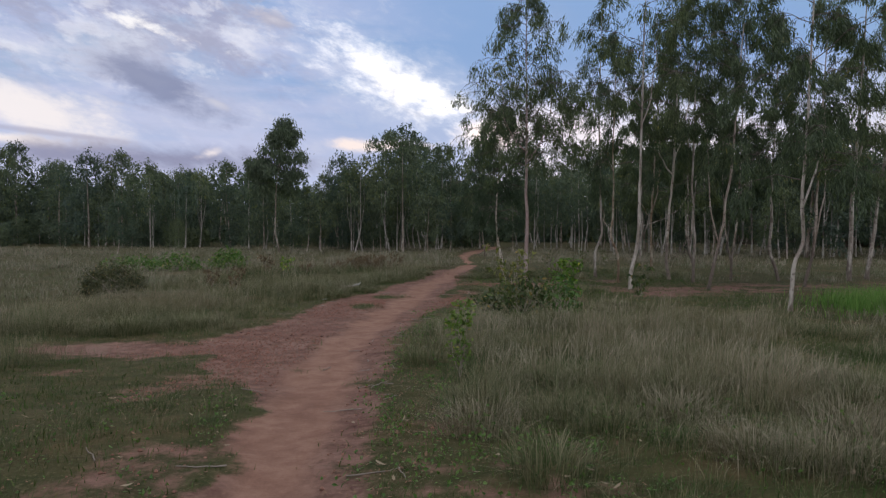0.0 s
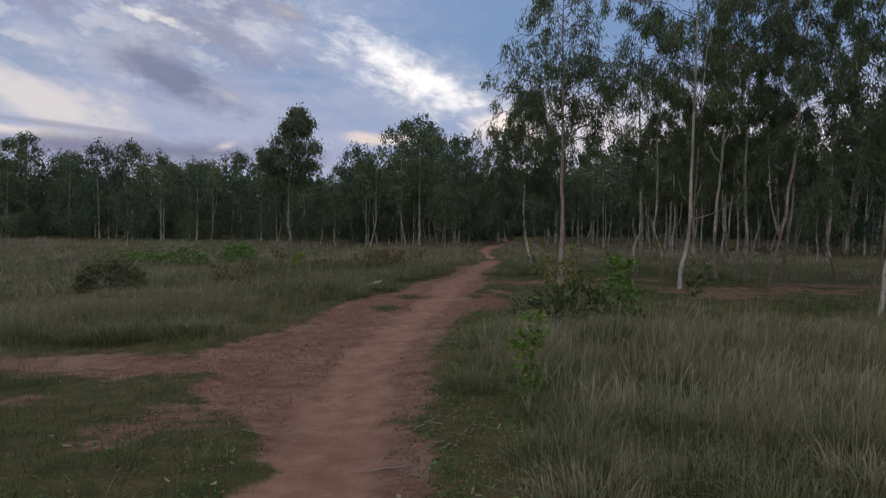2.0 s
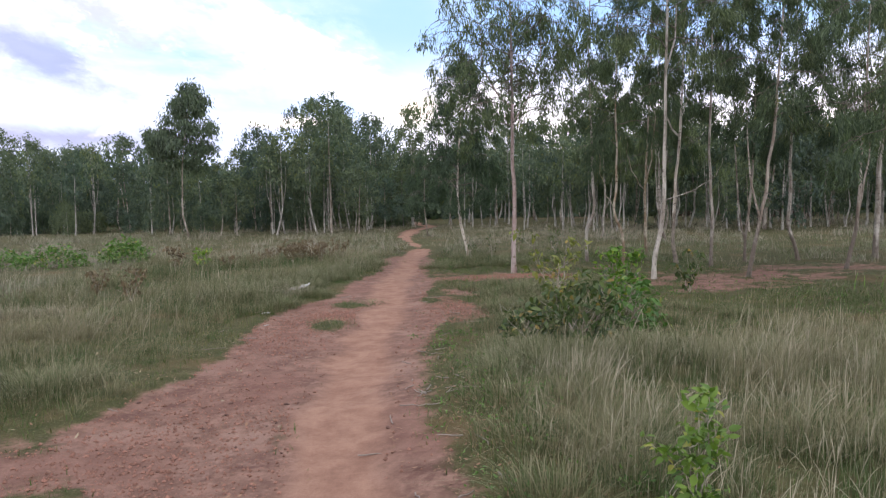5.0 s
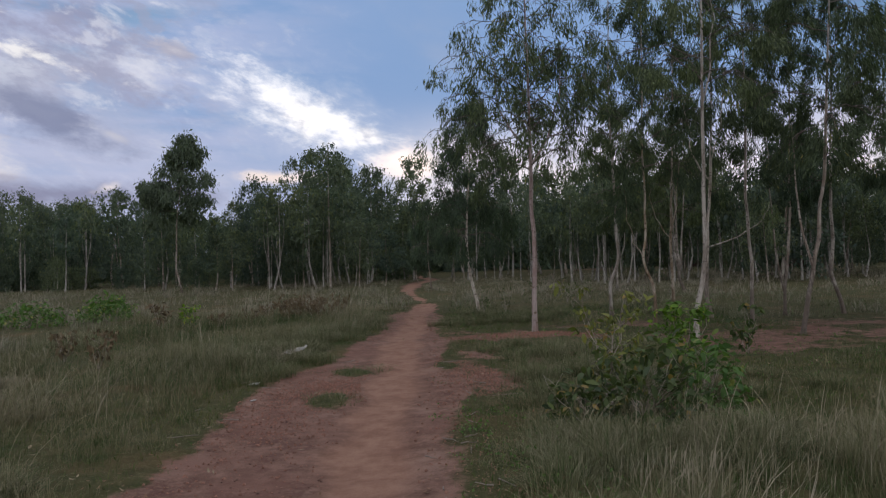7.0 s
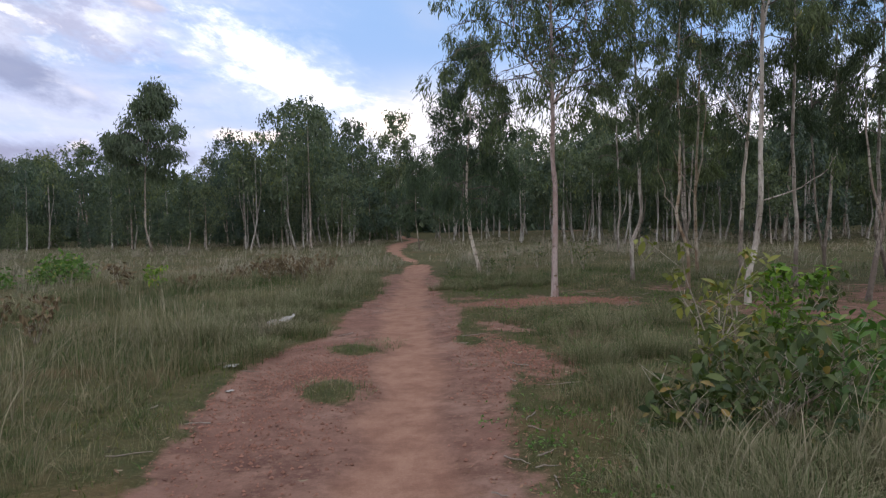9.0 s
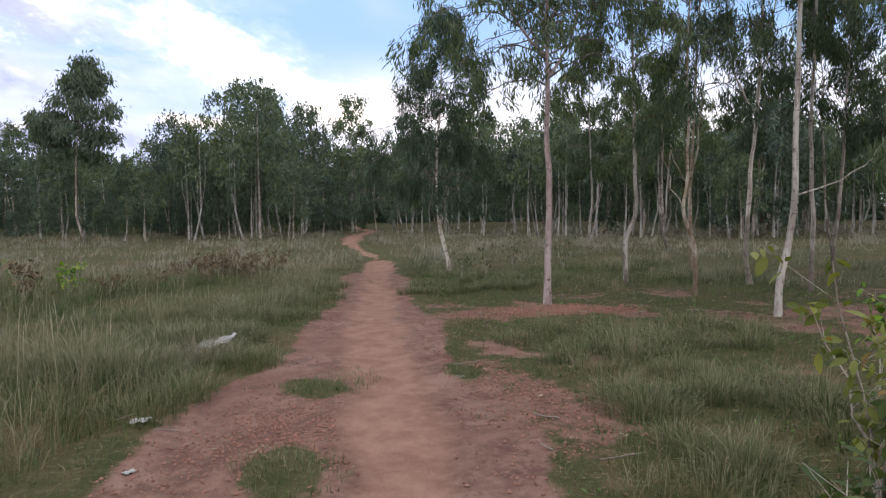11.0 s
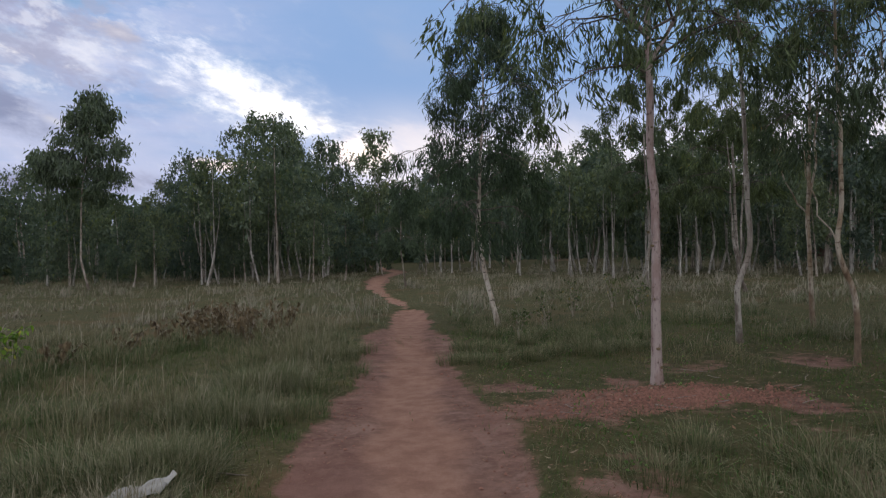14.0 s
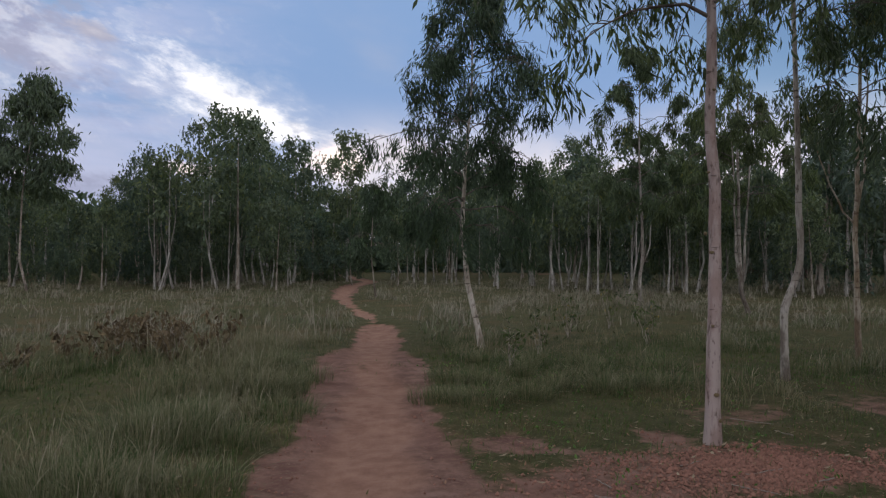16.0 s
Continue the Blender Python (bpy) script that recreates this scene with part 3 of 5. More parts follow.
def build_grass():
    rng = np.random.default_rng(5)
    # rings round the way: (rectangle, tufts, spread, blades a tuft, width, levels, label)
    plots = [
        ("meadow_grass", (-8.0, 7.0, 2.0, 14.5), 3600, 0.085, 76, 0.0036, 3),
        ("meadow_grass", (-8.0, 9.0, 14.5, 29.0), 4200, 0.10, 36, 0.0058, 2),
        ("meadow_grass", (-28.0, -8.0, 4.0, 30.0), 3000, 0.14, 15, 0.015, 2),
        ("meadow_grass", (7.0, 26.0, 6.0, 30.0), 2900, 0.14, 15, 0.015, 2),
        ("meadow_grass", (-40.0, 45.0, 29.0, 62.0), 9000, 0.18, 9, 0.026, 2),
    ]
    for name, (x0, x1, y0, y1), tufts, spread, per, wide, levels in plots:
        x, y, own, aim = sow(rng, x0, x1, y0, y1, tufts, spread, per)
        h, dry = meadow(x, y)
        ok = (rng.uniform(0, 1, len(x)) > bareness(x, y) * 1.8) & (rng.uniform(0, 1, len(x)) < (0.35 + 2.2 * h) * np.clip(0.25 + 1.7 * lattice(x, y, 0.7, 44), 0, 1))
        x, y, h, dry, own, aim = x[ok], y[ok], h[ok], dry[ok], own[ok], aim[ok]
        n = len(x)
        h = h * rng.uniform(0.35, 1.15, n) * (0.4 + 0.95 * own)
        tone = np.clip(dry + rng.normal(0, 0.4, n) + (own - 0.5) * 1.1 - 0.25 * (h < 0.15), 0, 1)
        w = wide * rng.uniform(0.7, 1.4, n)
        lean = np.clip(rng.gamma(2.0, 0.36, n), 0.05, 1.4)
        me = blades(name, HAZED_GRASS if wide > 0.01 else GRASS, x, y, h, w, lean, tone, rng, levels, wind=0.25, aim=aim)
        tagged(new(name, me), "tall dry meadow grass, straw and green blades mixed", "grass", kind="stuff")
    # short turf between the tall tufts and along the edges
    x, y, own, aim = sow(rng, -6.0, 8.0, 1.8, 27.0, 12000, 0.12, 9)
    h, dry = meadow(x, y)
    ok = (rng.uniform(0, 1, len(x)) > bareness(x, y) * 1.35) & (h < 0.34) & (rng.uniform(0, 1, len(x)) < 0.15 + 1.5 * lattice(x, y, 1.1, 33))
    x, y = x[ok], y[ok]
    n = len(x)
    me = blades("short_grass", TURF, x, y, rng.uniform(0.03, 0.10, n), rng.uniform(0.005, 0.010, n), rng.uniform(0.3, 1.2, n),
                np.clip(0.7 * dry[ok] + rng.normal(0, 0.22, n), 0, 1), rng, 2)
    tagged(new("short_grass", me), "short green turf along the edges of the footpath", "grass", kind="stuff")
    # a lush patch of fresh grass round the nearest tree on the right
    n = 9000
    a, r = rng.uniform(0, 6.28, n), np.sqrt(rng.uniform(0, 1, n)) * (0.75 + 0.35 * lattice(np.arange(n) * 0.01, np.zeros(n), 1.0, 71))
    x, y = 10.5 + 0.95 * rng.normal(0, 1, n) + 0.4 * r * np.cos(a), 14.0 + 0.8 * rng.normal(0, 1, n) + 0.3 * r * np.sin(a)
    me = blades("lush_grass", LUSH, x, y, rng.uniform(0.25, 0.62, n), rng.uniform(0.010, 0.018, n), rng.uniform(0.15, 0.8, n), np.clip(rng.normal(0.25, 0.25, n), 0, 1), rng, 3)
    tagged(new("lush_grass", me), "lush bright green grass growing round a tree foot", "grass", kind="stuff")
    # bare straw stems that stand above the rest, with a feathery head
    x = np.concatenate([rng.uniform(-10, 8, 9000), rng.uniform(-0.2, 6.5, 4200), rng.uniform(-35, 32, 3600)])
    y = np.concatenate([rng.uniform(1.5, 29, 9000), rng.uniform(5.5, 11.2, 4200), rng.uniform(18, 58, 3600)])
    h, dry = meadow(x, y)
    ok = (h > 0.2) & (bareness(x, y) < 0.1)
    x, y, h, dry = x[ok], y[ok], h[ok], dry[ok]
    n = len(x)
    far = np.clip((y - 12) / 30, 0, 1)
    me = blades("seed_stalks", SEED, x, y, np.minimum(h * rng.uniform(1.0, 1.45, n), 0.85), 0.0036 + 0.0045 * far, 0.05 + 0.75 * rng.uniform(0, 1, n) ** 1.8, rng.uniform(0.2, 1, n), rng, 5, profile=(0.35, 0.3, 0.26, 0.9, 1.0, 0.0), wind=0.5, bend=2.8)
    tagged(new("seed_stalks", me), "thin straw-coloured seed stalks standing above the grass", "grass", kind="stuff")
    # long dead stems that arch over the grass, and before the shrubs
    x = np.concatenate([rng.uniform(-7.5, -3.4, 80), rng.normal(-4.7, 0.5, 70), rng.uniform(0.4, 2.6, 46)])
    y = np.concatenate([rng.uniform(11.5, 18.5, 80), rng.normal(14.2, 0.6, 70), rng.uniform(11.4, 12.6, 46)])
    ok = bareness(x, y) < 0.1
    x, y = x[ok], y[ok]
    n = len(x)
    me = blades("dead_stems", SEED, x, y, rng.uniform(0.4, 0.8, n), rng.uniform(0.005, 0.010, n), rng.uniform(0.3, 1.1, n), rng.uniform(0.3, 1.0, n), rng, 6, profile=(0.8, 0.8, 0.7, 0.65, 0.6, 0.5, 0.0), wind=0.8)
    tagged(new("dead_stems", me), "pale dead stems arching over the meadow grass", "grass", kind="stuff")


build_grass()


# ---------------------------------------------------------------- trees
def tube(points, radii, sides, attrs):
    """Verts and quads of a tapering tube along points; adds to attrs the share that counts as the foot of a trunk."""
    P, R = np.asarray(points, float), np.asarray(radii, float)
    T = np.gradient(P, axis=0)
    T /= np.linalg.norm(T, axis=1)[:, None] + 1e-9
    ref = np.array([[1.0, 0, 0]] if abs(P[-1, 2] - P[0, 2]) > 0.75 * np.linalg.norm(P[-1] - P[0]) else [[0, 0, 1.0]])
    A = np.cross(T, ref)
    A /= np.linalg.norm(A, axis=1)[:, None] + 1e-9
    B = np.cross(T, A)
    ang = np.arange(sides) * 2 * np.pi / sides
    V = P[:, None] + R[:, None, None] * (np.cos(ang)[None, :, None] * A[:, None] + np.sin(ang)[None, :, None] * B[:, None])
    n = len(P)
    i, j = np.meshgrid(np.arange(n - 1), np.arange(sides), indexing="ij")
    a, b = i * sides + j, i * sides + (j + 1) % sides
    F = np.stack([a, b, b + sides, a + sides], -1).reshape(-1, 4)
    attrs.append(np.repeat(np.clip(1 - P[:, 2] / 1.9, 0, 1), sides))
    return V.reshape(-1, 3), F


def joined(pieces):
    V, F, n = [], [], 0
    for v, f in pieces:
        V.append(v), F.append(f + n)
        n += len(v)
    return np.concatenate(V), np.concatenate(F)


def leaves(rng, centres, count, spread, length, width, hang=0.8, drop=0.0, simple=False, spray=0.0):
    """Lance-shaped leaves, two triangles each with a fold, scattered round the centres; spray: how long a twig hangs down from each centre."""
    own = rng.integers(0, len(centres), count)
    c = centres[own] + rng.normal(0, 1, (count, 3)) * spread
    c[:, 2] -= rng.exponential(1.0, count) * drop
    axis = rng.normal(0, 1, (count, 3))
    if spray:
        down = rng.uniform(0, 1, count) ** 0.8
        reach, sway = rng.uniform(0.35, 1.15, len(centres))[own] * spray, rng.normal(0, 0.3, (len(centres), 2))[own]
        c[:, 2] -= down * reach
        c[:, :2] += sway * (down * reach)[:, None]
        axis = 0.62 * axis + np.concatenate([sway * 1.5, np.zeros((count, 1))], 1)
    axis[:, 2] -= hang * 2.2
    axis /= np.linalg.norm(axis, axis=1)[:, None]
    side = np.cross(axis, rng.normal(0, 1, (count, 3)))
    side /= np.linalg.norm(side, axis=1)[:, None] + 1e-9
    ln, wd = length * rng.uniform(0.6, 1.35, count)[:, None], width * rng.uniform(0.6, 1.3, count)[:, None]
    if simple:
        V = np.stack([c + side * wd * 0.5, c - side * wd * 0.5, c + axis * ln], 1).reshape(-1, 3)
        return V, np.arange(count * 3).reshape(-1, 3), np.repeat(rng.uniform(0, 1, count), 3)
    up = np.cross(axis, side) * wd * 0.25
    V = np.stack([c, c + axis * ln * 0.45 + side * wd * 0.5 + up, c + axis * ln, c + axis * ln * 0.45 - side * wd * 0.5 + up], 1).reshape(-1, 3)
    k = np.arange(count)[:, None] * 4
    F = np.concatenate([k + np.array([[0, 1, 2]]), k + np.array([[0, 2, 3]])], 1).reshape(-1, 3)
    return V, F, np.repeat(rng.uniform(0, 1, count), 4)


def part(name, me, parent, label=""):
    ob = new(name, me)
    ob.parent = parent
    return tagged(ob, label) if label else ob


def grow(seed, high, thick, bends, crown, wide, limbs, count, leaf, forks=(), bark=None, foliage=None, sides=9, shape=0.22, twigs=6, name="tree", clump=0.17, split_limbs=True, drop=0.0, foot=0.6, round_top=False, column=False):
    """A slender tree standing at the origin: trunk with its bends, forking stems, limbs, twigs and drooping leaves."""
    rng = np.random.default_rng(seed)
    root = new(name)
    bark, foliage = bark or BARK, foliage or LEAF
    z = np.concatenate([[-0.12, 0.0], np.linspace(0.12, 3.2, 24), np.linspace(3.6, high, 10)] if sides > 6 else [[-0.12, 0.0], np.linspace(0.12, high, 9)])
    bz = [b[0] for b in bends] or [0.0]
    bx, by = [b[1] for b in bends] or [0.0], [b[2] for b in bends] or [0.0]
    dz = np.sqrt(np.diff(z, prepend=-0.2))
    wx = np.cumsum(rng.normal(0, 0.025, len(z)) * dz) * np.clip(z / 2, 0, 1)
    wy = np.cumsum(rng.normal(0, 0.019, len(z)) * dz) * np.clip(z / 2, 0, 1)
    px, py = np.interp(z, bz, bx) + wx, np.interp(z, bz, by) + wy
    if sides > 6:
        k = np.array([0.25, 0.5, 0.25])
        px[1:-1], py[1:-1] = np.convolve(px, k, "valid"), np.convolve(py, k, "valid")
    spine = np.stack([px, py, z], 1)
    rad = thick * (1 - 0.9 * np.clip(z / high, 0, 1) ** 0.9) + thick * 0.3 * np.exp(-np.maximum(z, 0) / 0.12)
    rad = rad * (1 + 0.05 * np.convolve(rng.normal(0, 1, len(z)), (0.3, 0.5, 0.3), "same"))
    low = []
    pieces = [tube(spine, rad, sides, low)]

    def at(h):
        return np.array([np.interp(h, z, px), np.interp(h, z, py), h])

    stems = [(spine, z, 1.0)]
    for h0, ang, out, top, *size in forks:
        f = np.linspace(0, 1, 10)
        s = at(h0)
        reach = out * (1 - np.exp(-3 * f))
        pts = s + np.stack([np.cos(radians(ang)) * reach, np.sin(radians(ang)) * reach, (top - h0) * f], 1)
        pts[1:-1, :2] += rng.normal(0, 0.03, (8, 2))
        r = np.interp(h0, z, rad) * (size[0] if size else 0.7) * (1 - 0.85 * f)
        pieces.append(tube(pts, r, max(5, sides - 2), low))
        stems.append((pts, pts[:, 2], 0.7))
    v, f4 = joined(pieces)
    part("trunk", sheet("trunk", v, f4, bark, (("low", np.concatenate(low) * foot),)), root)
    centres = []
    ga = rng.uniform(0, 6.28)
    plan = [(j, (i + rng.uniform(0.1, 0.9)) / n) for j in range(len(stems)) for n in [limbs if j == 0 else int(limbs * 0.35 * min(1.0, max(0.0, (stems[j][1][-1] - crown) / 3)))] for i in range(n)]
    for j, k in plan:
        pts, hz, size = stems[j]
        top = hz[-1]
        start = min(max(crown, hz[0] + 0.3), top - 0.4)
        h0 = start + (top - start) * k * 0.97
        s = np.array([np.interp(h0, hz, pts[:, 0]), np.interp(h0, hz, pts[:, 1]), h0])
        prof = np.sin(np.pi * min(1, shape + (0.97 - shape) * k)) ** 0.8 if not round_top else (1 - (2 * k - 0.85) ** 4 * 0.45)
        if column:
            prof = np.sin(np.pi * (0.18 + 0.80 * k) ** 0.75)
        ga += 2.4 + rng.normal(0, 0.4)
        ln = wide * size * prof * rng.uniform(0.65, 1.25) + 0.15
        f = np.linspace(0, 1, 6)
        rise = rng.uniform(0.25, 0.8)
        q = s + np.stack([np.cos(ga) * ln * f, np.sin(ga) * ln * f, ln * (rise * f - (0.25 + 0.3 * (1 - k)) * f ** 2.4)], 1)
        q[1:] += rng.normal(0, 0.03 * ln, (5, 3))
        low = []
        bits = [tube(q, np.linspace(max(0.012, thick * 0.3 * (1 - 0.7 * k)), 0.004, 6), 5 if sides > 6 else 3, low)]
        for _ in range(twigs):
            b = rng.uniform(0.36, 1.0) if sides > 6 else rng.uniform(0.3, 1.0)
            o = np.array([np.interp(b, f, q[:, c]) for c in range(3)])
            a2 = ga + rng.normal(0, 0.9)
            l2 = rng.uniform(0.25, 0.55) * (0.35 + 0.4 * ln)
            g = np.linspace(0, 1, 4)
            tw = o + np.stack([np.cos(a2) * l2 * g, np.sin(a2) * l2 * g, l2 * (0.35 * g - 0.9 * g ** 2)], 1)
            if sides > 6:
                bits.append(tube(tw, np.linspace(0.007, 0.003, 4), 3, low))
            if rng.uniform() < (0.75 if sides > 6 else 0.85):
                centres += [tw[3]] if sides > 6 else [tw[2], tw[3]]
        centres += [q[5]] if sides > 6 else [q[4], q[5]]
        if split_limbs:
            v, f4 = joined(bits)
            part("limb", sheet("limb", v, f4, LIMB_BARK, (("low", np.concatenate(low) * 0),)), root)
    for pts, _, _ in stems:
        centres += [pts[-1] - (0, 0, 0.1), pts[-2]] if sides > 6 else [pts[-1] + rng.normal(0, 1, 3) * (0.4, 0.4, 0.25) - (0, 0, 0.35) for _ in range(14)]
    v, f3, tone = leaves(rng, np.array(centres), count, clump, *leaf, drop=drop if sides <= 6 else 0.0, simple=sides <= 6, spray=0.0 if sides <= 6 else drop)
    if sides > 6:
        tone = np.clip(tone * 0.8 + 0.2 * lattice(v[:, 0] + 9, v[:, 2], 0.6, seed), 0, 1)
    part("crown", sheet("crown", v, f3, foliage, (("tone", tone),), False), root)
    return root


def stand(root, x, y, turn=0.0, scale=1.0, label="", category="tree", group=""):
    root.matrix_basis = Matrix.LocRotScale((x, y, float(land(x, y))), Euler((0, 0, radians(turn))), (scale,) * 3)
    return tagged(root, label, category, group)


NEAR = "near trees beside the path"
near_leaf = (0.145, 0.026)
SLIM = "slender eucalyptus with smooth pale trunk and drooping leaves"
# place, height, thickness, bends (height, x, y), crown start, half width, limbs, leaves, forks (height, direction, reach, top), bark, label
TREES = [
    (2.72, 21.25, 9.2, 0.082, [(0, 0, 0), (9, -0.05, 0)], 3.6, 1.85, 54, 16000, [(3.75, 15, 0.9, 6.6), (4.1, 165, 0.9, 6.4)], PINK_BARK, "tall eucalyptus with straight pale pinkish trunk and dark knots"),
    (2.46, 27.8, 7.0, 0.08, [(0, 0.22, 0), (0.6, 0.08, 0), (1.2, -0.08, 0), (2.2, -0.14, 0), (7.0, 0.1, 0)], 2.1, 1.3, 54, 14500, [], WHITE_BARK, "leaning eucalyptus with dense low drooping crown"),
    (5.45, 23.6, 9.6, 0.07, [(0, 0, 0), (0.45, -0.02, 0), (0.9, -0.04, 0), (1.15, 0.06, 0), (1.4, 0.18, 0), (1.7, 0.2, 0), (2.2, 0.13, 0), (3.1, 0.08, 0), (9, 0.05, 0)], 4.6, 0.9, 16, 2700, [], BARK, "slender eucalyptus with an S-shaped bend in its pale trunk"),
    (5.68, 21.5, 8.0, 0.055, [(0, 0, 0), (0.5, 0.03, 0), (1.0, 0.0, 0), (1.25, -0.13, 0), (1.6, -0.2, 0), (2.0, -0.12, 0), (3, -0.1, 0), (8, -0.1, 0)], 3.0, 1.15, 22, 4700, [(1.6, 150, 0.4, 3.2, 0.4)], TAN_BARK, "thin kinked eucalyptus with yellowish trunk"),
    (7.8, 24.8, 9.0, 0.065, [(0, 0, 0), (2.2, -0.1, 0), (9, 0.1, 0)], 3.8, 1.15, 20, 4800, [(2.1, 160, 0.6, 3.9, 0.45), (2.2, 20, 0.5, 6.0)], TAN_BARK, "forking eucalyptus with thin pale stems"),
    (7.6, 22.6, 9.6, 0.075, [(0, 0.1, 0), (0.3, 0.03, 0), (0.6, -0.03, 0), (1.6, -0.02, 0), (2.2, 0.02, 0), (2.8, 0.13, 0), (4, 0.2, 0), (9, 0.4, 0)], 4.4, 1.2, 16, 2300, [(4.0, 20, 0.7, 7.5), (3.5, 170, 0.6, 5.6)], WHITE_BARK, "eucalyptus with dark stained foot and pale upper trunk"),
    (5.48, 19.0, 10.2, 0.073, [(0, -0.1, 0), (0.4, -0.1, 0), (0.7, -0.05, 0), (1.0, 0.04, 0), (1.4, 0.11, 0), (2.4, 0.14, 0), (10, 0.25, 0)], 4.9, 1.35, 24, 5200, [(1.75, -15, 1.3, 2.7, 0.3), (4.6, 40, 0.8, 8.0)], BARK, "tall pale eucalyptus leaning from its foot, one low side branch"),
    (8.0, 21.3, 9.4, 0.065, [(0, 0, 0), (1.5, 0.05, 0), (3, -0.05, 0), (9, 0.1, 0)], 4.4, 1.3, 24, 6500, [], BARK, SLIM),
    (7.6, 18.75, 9.0, 0.065, [(0, -0.12, 0), (1.2, 0.1, 0), (3.5, 0.4, 0), (9, 0.8, 0)], 3.4, 1.45, 24, 7000, [(1.3, 170, 0.35, 4.2)], BROWN_BARK, "dark-barked eucalyptus leaning from its foot"),
    (9.8, 22.7, 8.8, 0.06, [(0, 0, 0), (0.7, 0.0, 0), (2, 0.2, 0), (9, 0.3, 0)], 3.2, 1.45, 24, 7000, [(0.55, 170, 0.4, 6.0)], BROWN_BARK, "twin-stemmed eucalyptus forking near the ground"),
    (11.0, 22.4, 9.0, 0.075, [(0, 0.25, 0), (0.5, 0.12, 0), (1.0, -0.1, 0), (2, 0, 0), (9, 0.1, 0)], 3.2, 1.4, 22, 5500, [], BARK, "eucalyptus with a curved brown foot"),
    (10.8, 19.8, 8.6, 0.065, [(0, -0.1, 0), (1.0, 0.15, 0), (3, 0.3, 0), (9, 0.5, 0)], 3.2, 1.5, 24, 7000, [(0.8, 5, 0.4, 5.0)], BROWN_BARK, "dark forked eucalyptus leaning outwards"),
    (13.4, 22.1, 10.4, 0.11, [(0, 0, 0), (3, 0.1, 0), (10, 0.5, 0)], 3.5, 1.6, 26, 6500, [(3.2, 30, 0.8, 8.0)], BARK, "stout pale eucalyptus with a full dark crown"),
    (14.3, 22.6, 10.0, 0.09, [(0, 0, 0), (2, 0.25, 0), (10, 1.2, 0)], 3.5, 1.5, 24, 6000, [], BARK, SLIM),
    (7.2, 13.8, 8.6, 0.06, [(0, 0, 0), (1.0, 0.06, 0), (1.35, 0.25, 0), (2.2, 0.24, 0), (8, 0.5, 0)], 2.6, 1.35, 24, 6500, [(2.1, 25, 0.7, 4.6)], BARK, "pale eucalyptus with a zigzag trunk standing in lush grass"),
    (12.3, 33.4, 9.4, 0.09, [(0, 0.25, 0), (0.6, 0, 0), (9, 0, 0)], 3.0, 1.6, 22, 5000, [(0.5, 170, 0.35, 6.0), (0.7, 10, 0.4, 7.0)], BARK, "three-stemmed eucalyptus with a dark swept foot"),
    (10.9, 36.6, 9.0, 0.08, [(0, -0.05, 0), (0.9, -0.05, 0), (1.8, 0.08, 0), (2.5, 0.02, 0), (9, 0, 0)], 3.3, 1.5, 30, 5200, [(1.3, 20, 0.7, 4.5, 0.5)], BARK, SLIM),
    (-12.2, 50.8, 10.0, 0.08, [(0, 0.2, 0), (1.5, -0.15, 0), (5, 0, 0), (10, 0.7, 0)], 4.9, 1.65, 40, 4600, [(5.6, 185, 1.5, 7.0, 0.35)], BROWN_BARK, "tall lone eucalyptus rising above the edge of the wood"),
    (2.75, 42.6, 4.6, 0.05, [(0, 0.1, 0), (1.5, -0.05, 0), (4.5, 0, 0)], 1.7, 0.9, 14, 2200, [], BROWN_BARK, "small thin tree standing at a bend of the footpath"),
]


# how far dark bark climbs each of these trunks
FEET = [0.15, 0.3, 0.5, 0.75, 0.6, 1.1, 0.35, 0.85, 0.9, 0.9, 0.75, 0.9, 0.6, 0.5, 0.4, 1.0, 0.5, 0.45, 0.5]


def build_near_trees():
    for i, (x, y, high, thick, bends, crown, wide, limbs, count, forks, bark, label) in enumerate(TREES):
        far = y > 30
        leaf = (0.30, 0.085) if y > 45 else (0.22, 0.04) if far else near_leaf
        t = grow(100 + i, high, thick * (0.8 if i == 0 else 0.74), bends, crown, wide * (1.0 if i < 4 else 1.05), int(limbs * (0.85 if forks else 0.95)), int(count * (1.22 if i == 0 else 1.6 if i == 1 else 2.5 if y > 30 else 2.05 if x > 7 else 1.75)), leaf, forks, bark, HAZED_LEAF if y > 45 else LEAF, clump=0.2 if y > 45 else 0.075, drop=0.5, twigs=6, foot=FEET[i], column=True)
        stand(t, x, y, 0, 1, label, "tree", NEAR)


build_near_trees()


